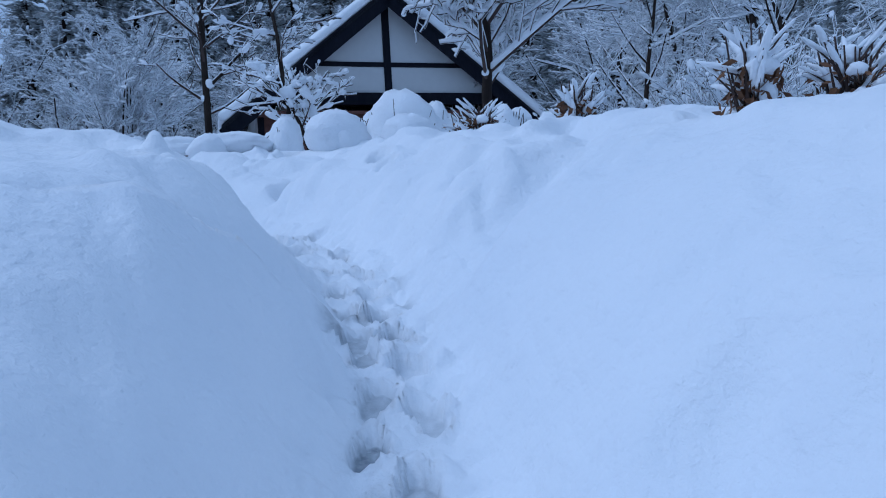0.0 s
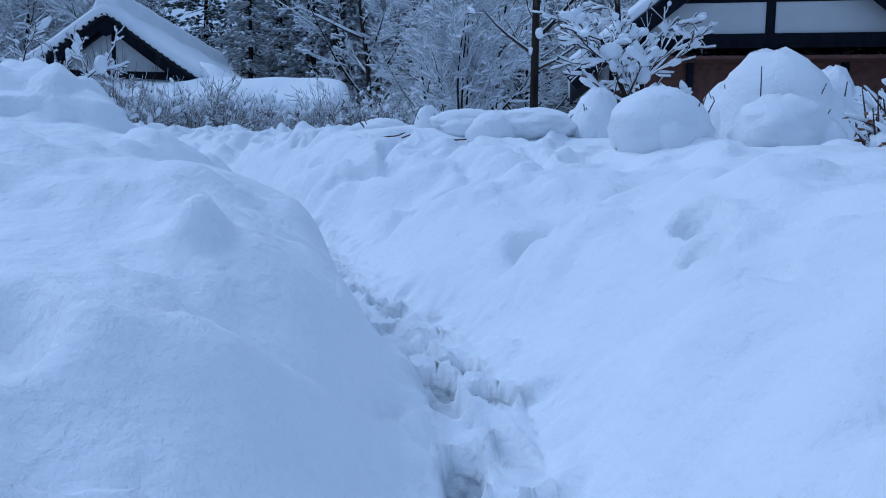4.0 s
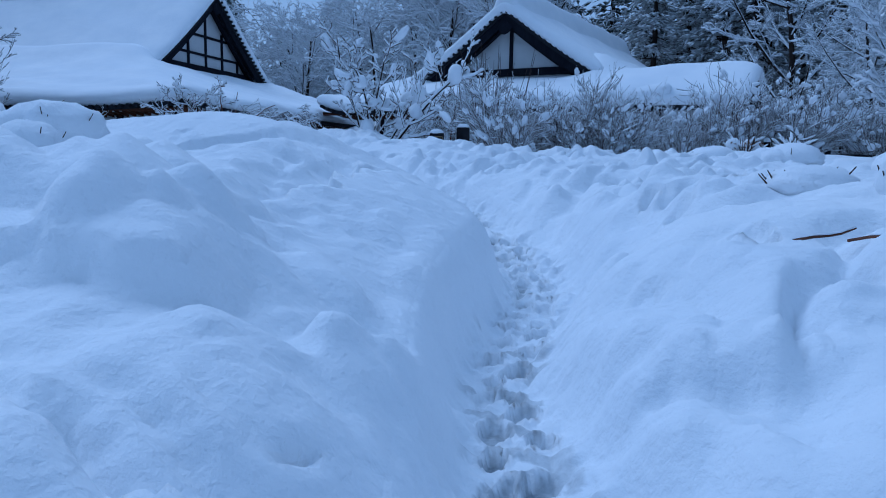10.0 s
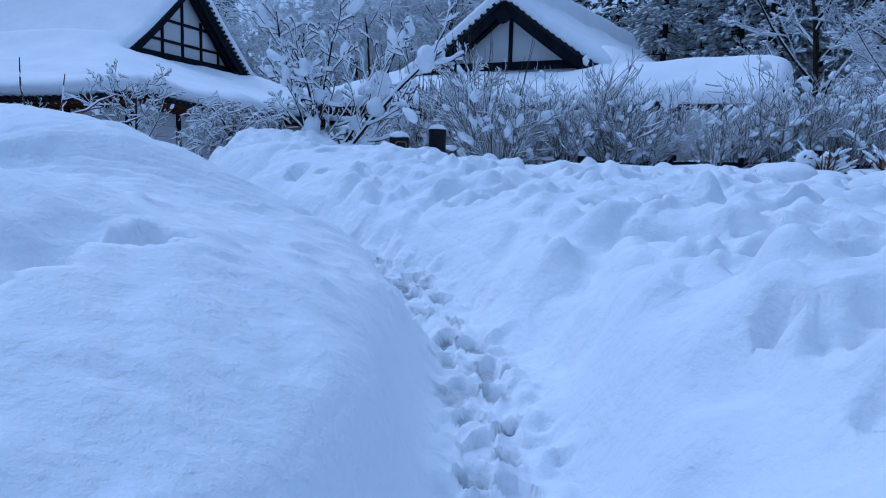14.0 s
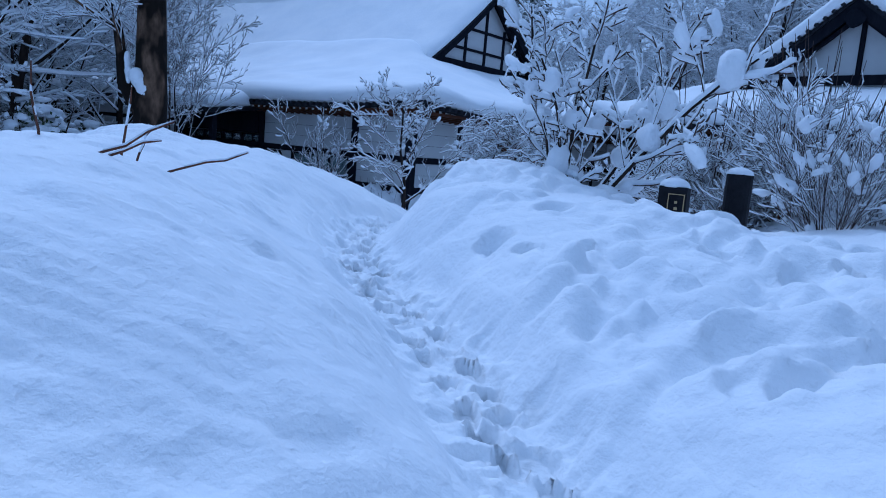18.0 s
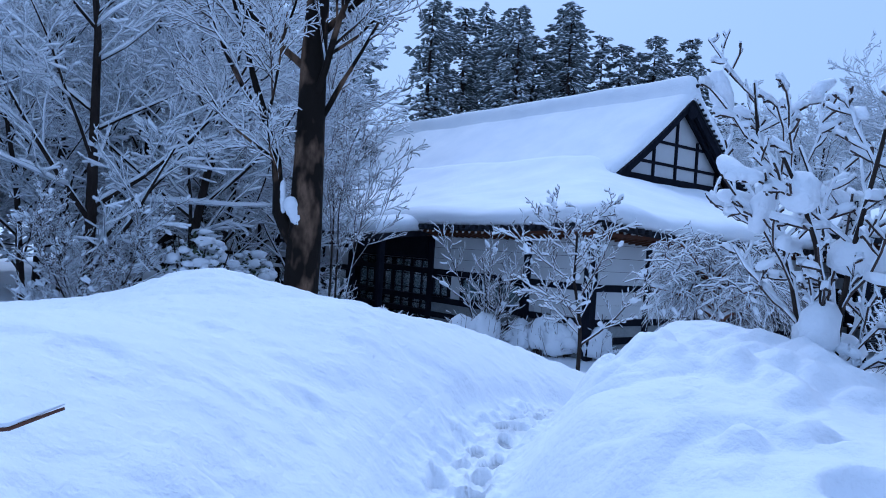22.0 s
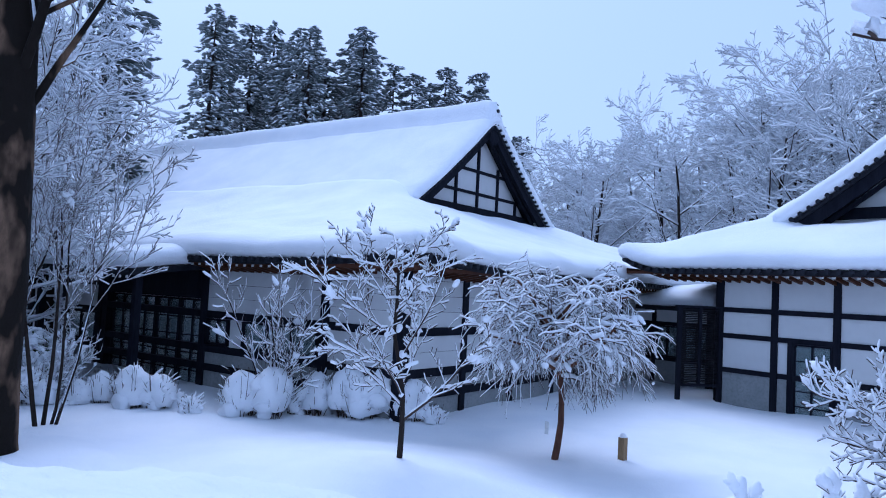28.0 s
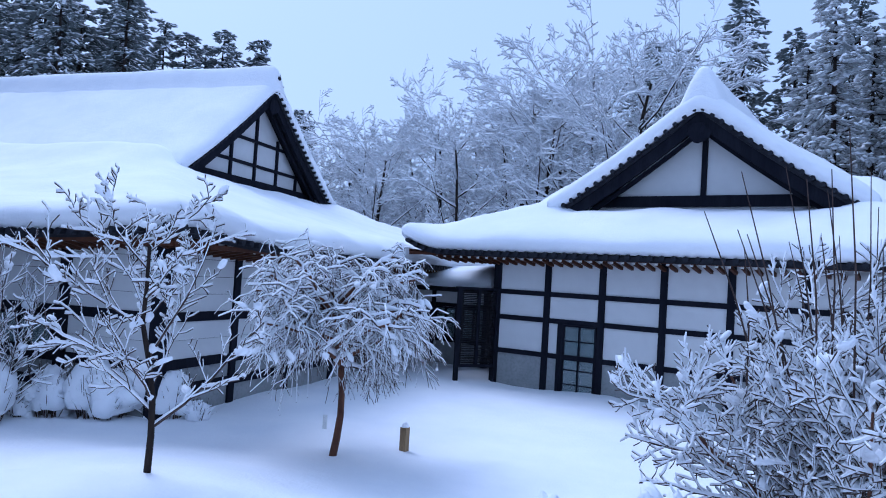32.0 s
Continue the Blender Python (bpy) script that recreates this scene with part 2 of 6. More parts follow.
# ---- snow ground ----
NRNG = np.random.RandomState(7)
LATTICE = NRNG.rand(256, 256)


def vnoise(x, y, scale, ox=0.0, oy=0.0):
    """Smooth value noise between -1 and 1; scale: metres from lump to lump."""
    x, y = x / scale + ox, y / scale + oy
    xi, yi = np.floor(x).astype(int), np.floor(y).astype(int)
    fx, fy = x - xi, y - yi
    fx, fy = fx * fx * fx * (fx * (6 * fx - 15) + 10), fy * fy * fy * (fy * (6 * fy - 15) + 10)
    g = lambda i, j: LATTICE[(xi + i) % 256, (yi + j) % 256]
    return 2 * ((g(0, 0) * (1 - fx) + g(1, 0) * fx) * (1 - fy) + (g(0, 1) * (1 - fx) + g(1, 1) * fx) * fy) - 1


def sstep(a, b, x):
    t = np.clip((x - a) / (b - a), 0, 1)
    return t * t * (3 - 2 * t)


# the trodden line: x, y, height of its floor
TRACK = [(-3.2, -6.0, -1.75), (-2.1, -4.0, -1.4), (-1.0, -2.0, -0.95), (-0.55, -1.1, -0.72), (-0.2, -0.45, -0.5), (0.13, 0.16, -0.28), (0.3, 0.55, -0.18), (0.41, 0.97, -0.08),
         (0.5, 1.3, 0.02), (0.53, 1.75, 0.12), (0.51, 2.2, 0.18), (0.38, 2.65, 0.22), (0.19, 3.1, 0.26), (0.06, 3.5, 0.28), (-0.05, 4.2, 0.31), (-0.24, 4.7, 0.35),
         (-0.46, 5.2, 0.39), (-0.73, 5.75, 0.42), (-0.95, 6.5, 0.46), (-1.12, 7.3, 0.5), (-1.33, 7.8, 0.55), (-1.67, 8.4, 0.58), (-2.05, 8.95, 0.66), (-2.65, 9.5, 0.8),
         (-3.5, 9.92, 0.89), (-4.59, 10.36, 0.95), (-5.8, 10.92, 0.98), (-6.4, 11.34, 1.02), (-7.2, 12.2, 1.04), (-8.0, 13.3, 0.8), (-8.9, 14.8, 0.4), (-9.8, 16.4, 0.1)]


def smooth_line(pts, n=8):
    out = []
    for i in range(len(pts) - 1):
        p0, p1, p2, p3 = (np.array(pts[min(max(j, 0), len(pts) - 1)]) for j in (i - 1, i, i + 1, i + 2))
        for k in range(n):
            t = k / n
            out.append(0.5 * (2 * p1 + (p2 - p0) * t + (2 * p0 - 5 * p1 + 4 * p2 - p3) * t * t + (3 * p1 - p0 - 3 * p2 + p3) * t ** 3))
    out.append(np.array(pts[-1]))
    return np.array(out)


LINE = smooth_line(TRACK, 6)
SEG = np.linalg.norm(np.diff(LINE[:, :2], axis=0), axis=1)
ARC = np.r_[0, np.cumsum(SEG)]


def near_track(x, y):
    """Distance to the trodden line (positive to its left), the floor's height and the length along it."""
    best, side, fl, ar = np.full(x.shape, 1e9), np.zeros(x.shape), np.zeros(x.shape), np.zeros(x.shape)
    for i in range(len(LINE) - 1):
        a, b = LINE[i], LINE[i + 1]
        d = b[:2] - a[:2]
        t = np.clip(((x - a[0]) * d[0] + (y - a[1]) * d[1]) / (d @ d), 0, 1)
        px, py = a[0] + t * d[0], a[1] + t * d[1]
        q = np.hypot(x - px, y - py)
        m = q < best
        best[m] = q[m]
        side[m] = (np.sign(d[0] * (y - py) - d[1] * (x - px)))[m]
        fl[m] = (a[2] + t * (b[2] - a[2]))[m]
        ar[m] = (ARC[i] + t * SEG[i])[m]
    return best * np.where(side == 0, 1, side), fl, ar


# how high the banks stand over the trodden floor: length along the line, then the rise at each of these distances from it
REACH = [0.19, 0.35, 0.55, 0.85, 1.3, 2.2]
LEFT_BANK = [(0, 0.04, 0.37, 0.57, 0.74, 0.92, 1.05), (5.5, 0.04, 0.38, 0.58, 0.76, 0.95, 1.08), (6.5, 0.04, 0.38, 0.62, 0.74, 0.81, 0.86), (7.5, 0.03, 0.30, 0.50, 0.64, 0.68, 0.69),
             (8.5, 0.02, 0.28, 0.43, 0.50, 0.52, 0.54), (9.6, 0.05, 0.40, 0.48, 0.53, 0.57, 0.60), (10.2, 0.02, 0.36, 0.49, 0.56, 0.62, 0.68), (11.5, 0.02, 0.26, 0.45, 0.57, 0.64, 0.71), (13, 0.04, 0.45, 0.58, 0.67, 0.80, 0.84),
             (14.5, 0.03, 0.46, 0.60, 0.70, 0.75, 0.80), (16.5, 0.02, 0.30, 0.44, 0.54, 0.64, 0.74), (18, 0.02, 0.21, 0.38, 0.56, 0.76, 0.88), (19.5, 0.02, 0.20, 0.36, 0.56, 0.73, 0.88), (22.6, 0.02, 0.24, 0.38, 0.50, 0.60, 0.66)]
RIGHT_BANK = [(0, 0.03, 0.28, 0.50, 0.68, 0.84, 1.02), (5.5, 0.02, 0.28, 0.50, 0.68, 0.84, 1.02), (6.5, 0.02, 0.24, 0.44, 0.62, 0.78, 0.94), (7.5, 0.02, 0.23, 0.42, 0.58, 0.70, 0.84),
              (8.5, 0.02, 0.24, 0.44, 0.57, 0.63, 0.78), (10, 0.02, 0.22, 0.36, 0.46, 0.56, 0.76), (11.5, 0.04, 0.30, 0.43, 0.54, 0.62, 0.77), (13, 0.03, 0.32, 0.48, 0.62, 0.72, 0.82),
              (14.5, 0.02, 0.27, 0.48, 0.66, 0.74, 0.78), (16, 0.02, 0.18, 0.42, 0.58, 0.63, 0.70), (18, 0.04, 0.28, 0.38, 0.43, 0.50, 0.52), (19.5, 0.02, 0.26, 0.44, 0.58, 0.62, 0.58), (21, 0.02, 0.26, 0.48, 0.62, 0.66, 0.56), (22.6, 0.02, 0.26, 0.50, 0.70, 0.68, 0.52)]

# drifts and heaps away from the path: x, y, height, radius along, radius across, turn in degrees
HEAPS = [(-6.3, 9.0, 0.1, 1.8, 0.9, 20), (-8.9, 10.9, 0.3, 1.6, 1.0, 20), (-8.9, 12.0, 0.14, 0.7, 0.5, 0), (-10.4, 12.0, -0.2, 1.0, 1.0, 0), (-7.2, 14.0, 0.05, 0.7, 0.7, 0), (-7.3, 16.4, -0.75, 1.7, 1.7, 0),
         (-3.8, 7.9, -0.16, 0.5, 0.5, 0), (-8.2, 6.5, 0.4, 2.5, 1.5, 20), (5.0, 10.2, 0.4, 1.8, 1.2, 0), (2.6, 1.2, 0.12, 0.9, 0.6, 20), (-1.5, 1.9, -0.2, 1.0, 1.1, 0), (-3.4, 11.2, -0.06, 0.9, 0.6, 20), (2.4, 5.0, -0.08, 1.2, 0.8, 0)]


# breaks across the left bank: length along the line, lean, depth, how far up the bank
SLUMPS = [(7.15, -0.75, 0.22, 0.95), (8.12, -0.9, 0.11, 0.8), (8.9, -1.4, 0.06, 0.7), (9.1, 0.2, 0.08, 0.85), (10.6, -1.2, 0.1, 0.65), (11.15, -0.3, 0.16, 0.9), (11.95, 0.0, 0.08, 0.75), (19.7, 0.15, 0.08, 0.75)]


def bank(rows, ar, ad):
    """Rise of a bank: smooth between the rows and between the distances."""
    at = np.array([r[0] for r in rows], float)
    cols = [np.zeros(ad.shape)] + [np.interp(ar, at, [r[1 + j] for r in rows]) for j in range(len(REACH))]
    edge = [0.0] + REACH
    slope = [np.zeros(ad.shape)] + [(cols[j + 1] - cols[j - 1]) / (edge[j + 1] - edge[j - 1]) for j in range(1, len(REACH))] + [(cols[-1] - cols[-2]) / (edge[-1] - edge[-2])]
    out = cols[-1].copy()
    for j in range(len(REACH)):
        w = edge[j + 1] - edge[j]
        t = np.clip((ad - edge[j]) / w, 0, 1)
        h = (2 * t ** 3 - 3 * t ** 2 + 1) * cols[j] + (t ** 3 - 2 * t ** 2 + t) * w * slope[j] + (3 * t ** 2 - 2 * t ** 3) * cols[j + 1] + (t ** 3 - t ** 2) * w * slope[j + 1]
        out = np.where((ad >= edge[j]) & (ad < edge[j + 1]), h, out)
    return out


def snow_height(x, y, detail=True):
    d, fl, ar = near_track(x, y)
    ad = np.abs(d)
    ys = [-60, -6, -2, -0.5, 1, 2, 3, 4.5, 6, 9, 11.5, 13.4, 18, 26, 60]
    zs = [-1.2, -0.5, 0.14, 0.42, 0.66, 0.82, 0.96, 1.08, 1.18, 1.26, 1.35, 1.39, 1.42, 1.5, 1.6]
    top = np.interp(y, ys, zs) - 0.02 * np.clip(x - 1.0, 0, 12) + 0.035 * np.clip(-x, 0, 6) * sstep(13, 11, y)
    top = top + 0.07 * vnoise(x, y, 2.3, 3, 9) + 0.04 * vnoise(x, y, 0.9, 13, 2)
    for hx, hy, hz, ra, rb, tn in HEAPS:
        c, s = math.cos(radians(tn)), math.sin(radians(tn))
        u, v = (x - hx) * c + (y - hy) * s, -(x - hx) * s + (y - hy) * c
        top = top + hz * np.exp(-(u / ra) ** 2 - (v / rb) ** 2)
    wob = 0.03 * vnoise(ar, np.sign(d) * 5 + 0 * ar, 0.5, 4, 4) + 0.03 * vnoise(x, y, 0.3, 8, 1)
    sad = np.clip(ad - wob * sstep(0.05, 0.3, ad), 0, 9)
    rise = np.where(d > 0, bank(LEFT_BANK, ar, sad), bank(RIGHT_BANK, ar, sad))
    z = fl + rise
    t = sstep(1.5, 3.2, ad)
    z = z * (1 - t) + top * t
    # the dome by the bend
    z = z + 0.17 * np.exp(-((0.45 * (x + 2.75) - 0.89 * (y - 7.0)) / 0.9) ** 2 - ((0.89 * (x + 2.75) + 0.45 * (y - 7.0)) / 0.5) ** 2)
    yard = -0.38 + 0.05 * vnoise(x, y, 4.0, 1, 1) + 0.55 * np.exp(-((x + 13.0) / 2.6) ** 2 - ((y - 16.6) / 2.4) ** 2) + 0.2 * np.exp(-((x + 17.3) / 1.6) ** 2 - ((y - 13.3) / 1.6) ** 2)
    # the yard lies lower, beyond an edge that bends round
    edge = np.where(y < 14.5, -9.3 - 0.05 * (y - 10) ** 2 * (y < 10), -9.3 + 0.62 * (y - 14.5))
    edge = np.minimum(edge, -3.2)
    wide = np.where(y < 11, 3.0, 2.4)
    k = sstep(0, 1, (x - edge + wide) / wide)
    z = yard + (z - yard) * k
    # far ground
    far = sstep(24, 60, np.hypot(x + 4, y - 14))
    z = z * (1 - far) + (0.2 + 0.4 * vnoise(x, y, 30.0)) * far
    if detail:
        wx, wy = x + 0.16 * vnoise(x, y, 0.5, 17, 4), y + 0.16 * vnoise(x, y, 0.5, 9, 23)
        soft = lambda n, e=0.03: np.sqrt(n * n + e)
        patch = sstep(-0.25, 0.55, vnoise(x, y, 1.1, 44, 19))
        # left bank before the bend and right bank all along are broken; the big left drift after it is smooth
        rough = np.where(d > 0, np.interp(ar, [0, 5, 7, 9.5, 12.5, 13.5, 30], [0.3, 0.3, 0.3, 0.45, 0.5, 0.2, 0.15]), np.interp(ar, [0, 8, 9.5, 12, 30], [0.6, 0.7, 0.75, 1.0, 1.0]))
        banks = sstep(0.2, 0.4, ad) * sstep(3.4, 0.9, ad) * rough
        # slides: long shallow grooves that run down the banks, slanting along the path
        run = ar - 0.5 * ad + 0.12 * vnoise(x, y, 0.5, 3, 3)
        slide = soft(vnoise(run, ad * 0.3, np.where(d > 0, 0.3, 0.42), 11, 6), 0.012) - 0.38
        steep = sstep(0.2, 0.36, ad) * sstep(1.5, 0.6, ad)
        calm = np.where(d > 0, np.interp(ar, [8, 10, 12.5, 14, 19, 21], [0.5, 1.0, 0.9, 0.15, 0.15, 0.5]), 0.9)
        z = z + steep * (0.3 + 0.7 * patch) * calm * 0.12 * slide
        # broken lumps with crisp lower edges
        fold = soft(vnoise(wx, wy, 0.62, 5, 5), 0.02)
        lumps = soft(vnoise(wx, wy, 0.27, 2, 7), 0.012)
        z = z + banks * patch * (0.10 * fold + 0.085 * lumps + 0.03 * soft(vnoise(wx, wy, 0.12, 12, 9), 0.012) - 0.10)
        z = z + sstep(0.25, 0.6, ad) * 0.035 * vnoise(wx, wy, 0.8, 29, 37)
        # slumps down the left bank: each swells towards its far edge and breaks off into a hollow there
        for at, lean, deep, reach in SLUMPS:
            q = ar - at - lean * d + 0.22 * vnoise(x, y, 0.45, 64 + at, 27) + 0.06 * vnoise(x, y, 0.13, 4 + at, 27)
            span = (0.35 + 0.65 * sstep(-0.3, 0.4, vnoise(x, y, 0.35, 5 + at, 45))) * sstep(0.1, 0.24, d) * sstep(reach + 0.25, reach - 0.15, d)
            z = z + span * deep * (0.55 * sstep(-0.6, -0.02, q) * (q < 0) + (q >= 0) * (0.55 - 1.25 * sstep(0.0, 0.10, q) + 0.70 * sstep(0.06, 0.6, q)))
        # a slab left standing higher, with a crisp lower edge
        q = ar - 11.95 + 0.08 * vnoise(x, y, 0.35, 9, 72) + 0.03 * vnoise(x, y, 0.1, 9, 2)
        z = z + 0.09 * sstep(-0.02, 0.03, q) * sstep(1.2, 0.3, q) * sstep(0.8, 1.0, d) * sstep(2.6, 2.1, d)
        # soft scoops in the right bank, each with a firm upper edge
        scoop = vnoise(wx, wy, 0.55, 33, 51)
        z = z + sstep(-0.22, -0.5, d) * sstep(-2.2, -1.2, d) * sstep(17.5, 15.5, ar) * (0.04 - 0.13 * sstep(-0.1, 0.4, scoop) * sstep(1.0, 0.3, scoop))
        # the hollow broken out of the dome by the bend, with a ragged lip
        rim = d - 1.10 + 0.09 * vnoise(x, y, 0.22, 5, 35) + 0.05 * vnoise(x, y, 0.08, 5, 3)
        z = z - 0.22 * sstep(-0.015, 0.025, rim) * sstep(0.8, 0.0, rim) * sstep(13.0, 13.4, ar) * sstep(15.4, 14.6, ar)
        # the upright foot of the bank, cut by boots
        cut = sstep(0.10, 0.17, ad) * sstep(0.30, 0.17, ad)
        z = z + cut * (0.045 * sstep(-0.1, 0.25, vnoise(ar, np.sign(d) * 3 + 0 * ar, 0.13, 24, 14)) + 0.012 * vnoise(x, y, 0.06, 34, 24))
        trod = np.maximum(sstep(4.6, 1.0, np.hypot((x + 2.6) * 0.8, (y - 11.0))), sstep(2.4, 0.9, np.hypot(x + 5.9, y - 12.6))) * sstep(0.25, 0.5, ad) * (d < 0)
        z = z + trod * (0.4 + 0.6 * patch) * (0.10 * soft(vnoise(wx, wy, 0.36, 21, 3), 0.02) + 0.06 * soft(vnoise(wx, wy, 0.17, 41, 13), 0.02) - 0.075)
        small = sstep(0.3, 0.65, ad) * k * sstep(10, 3, ad) * (0.25 + 0.75 * rough)
        z = z + small * (0.12 * np.clip(vnoise(x, y, 0.26, 31, 8) - 0.45, 0, 1) - 0.10 * np.clip(vnoise(x, y, 0.3, 3, 48) - 0.5, 0, 1))
        z = z + sstep(0.2, 0.4, ad) * k * sstep(6, 3, ad) * (0.010 * vnoise(wx, wy, 0.11, 71, 5) + 0.006 * vnoise(x, y, 0.065, 81, 5) + (0.15 + 0.85 * patch) * rough * 0.035 * vnoise(wx, wy, 0.22, 91, 15))
        z = z + (1 - k) * (0.035 * vnoise(wx, wy, 0.9, 51, 6) + 0.018 * vnoise(wx, wy, 0.35, 15, 61) + 0.05 * np.clip(vnoise(x, y, 0.5, 36, 18) - 0.35, 0, 1)) * sstep(30, 16, np.hypot(x + 12, y - 16))
        floor = sstep(0.36, 0.2, ad)
        z = z + floor * (0.02 * np.abs(vnoise(wx, wy, 0.15, 6, 6)) + 0.01 * np.abs(vnoise(x, y, 0.07, 1, 8)))
    return z, d, ar


def axis(lo, hi, step, far):
    a = list(np.arange(lo, hi + step / 2, step))
    g, p, q = step, a[0], a[-1]
    left, right = [], []
    while p > -far:
        g *= 1.13
        p -= g
        left.append(p)
    g = step
    while q < far:
        g *= 1.13
        q += g
        right.append(q)
    return np.array(left[::-1] + a + right)


def sheet_mesh(name, X, Y, Z, wet):
    nyy, nxx = X.shape
    me = bpy.data.meshes.new(name)
    idx = np.arange(nxx * nyy).reshape(nyy, nxx)
    quads = np.stack([idx[:-1, :-1], idx[:-1, 1:], idx[1:, 1:], idx[1:, :-1]], -1).reshape(-1, 4)
    me.vertices.add(nxx * nyy)
    me.vertices.foreach_set("co", np.stack([X, Y, Z], -1).ravel())
    me.loops.add(quads.size)
    me.loops.foreach_set("vertex_index", quads.ravel())
    me.polygons.add(len(quads))
    me.polygons.foreach_set("loop_start", np.arange(len(quads)) * 4)
    me.polygons.foreach_set("loop_total", np.full(len(quads), 4))
    me.polygons.foreach_set("use_smooth", np.ones(len(quads), bool))
    me.update()
    me.validate()
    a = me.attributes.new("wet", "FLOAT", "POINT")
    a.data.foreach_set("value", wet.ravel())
    me.materials.append(SNOW_GROUND)
    return me


PATH_HALF = 0.5


def build_ground():
    gx, gy = axis(-9.2, 4.2, 0.023, 900), axis(-2.6, 14.2, 0.023, 900)
    X, Y = np.meshgrid(gx, gy)
    Z, D, A = snow_height(X, Y)
    Z0 = Z.copy()
    # old dents and thrown clods beside the path
    rng = np.random.RandomState(5)
    for i in range(506):
        clod = i % 3 == 0 or i > 484
        if i > 484:
            cx, cy = rng.normal(-1.95, 0.28), rng.normal(5.0, 0.3)
        else:
            cx, cy = (rng.uniform(-6.5, 3.2), rng.uniform(1.0, 14.0)) if rng.rand() < 0.55 else (rng.uniform(-4.4, 0.2), rng.uniform(7.5, 13.2))
        r = rng.uniform(0.12, 0.26) if i > 484 else rng.uniform(0.08, 0.16) if clod else rng.uniform(0.06, 0.16)
        x0, x1 = np.searchsorted(gx, (cx - 3 * r, cx + 3 * r))
        y0, y1 = np.searchsorted(gy, (cy - 3 * r, cy + 3 * r))
        w = np.s_[y0:y1, x0:x1]
        an, el = rng.uniform(0, 3.14), rng.uniform(0.6, 0.95)
        u, v = (X[w] - cx) * math.cos(an) + (Y[w] - cy) * math.sin(an), -(X[w] - cx) * math.sin(an) + (Y[w] - cy) * math.cos(an)
        q = np.hypot(u, v / el) / r * (1 + 0.14 * vnoise(X[w], Y[w], r, 3 + i, 2))
        keep = sstep(0.4, 0.6, np.abs(D[w])) * np.where((D[w] > 0) & (Y[w] > 6) & (i < 485), 0.2, 1.0)
        if clod:
            Z[w] = np.maximum(Z[w], Z0[w] + keep * rng.uniform(0.035, 0.08) * (2.6 if i > 484 else 1.0) * (np.sqrt(np.clip(1.1 - q, 0, 1)) if i > 484 else sstep(1.2, 0.25, q)))
        else:
            Z[w] -= keep * (rng.uniform(0.04, 0.13) * sstep(1.08, 0.7, q) - 0.015 * np.exp(-((q - 1.25) / 0.25) ** 2))
    Z -= 0.04 * sstep(0.36, 0.27, np.abs(D)) * (A > 0.3) * (A < ARC[-1] - 0.3)
    me = sheet_mesh("ground", X, Y, Z, np.zeros(X.shape))
    return tagged(new("ground", me), "deep white snow lying in rounded banks and drifts", "snow", kind="structure")


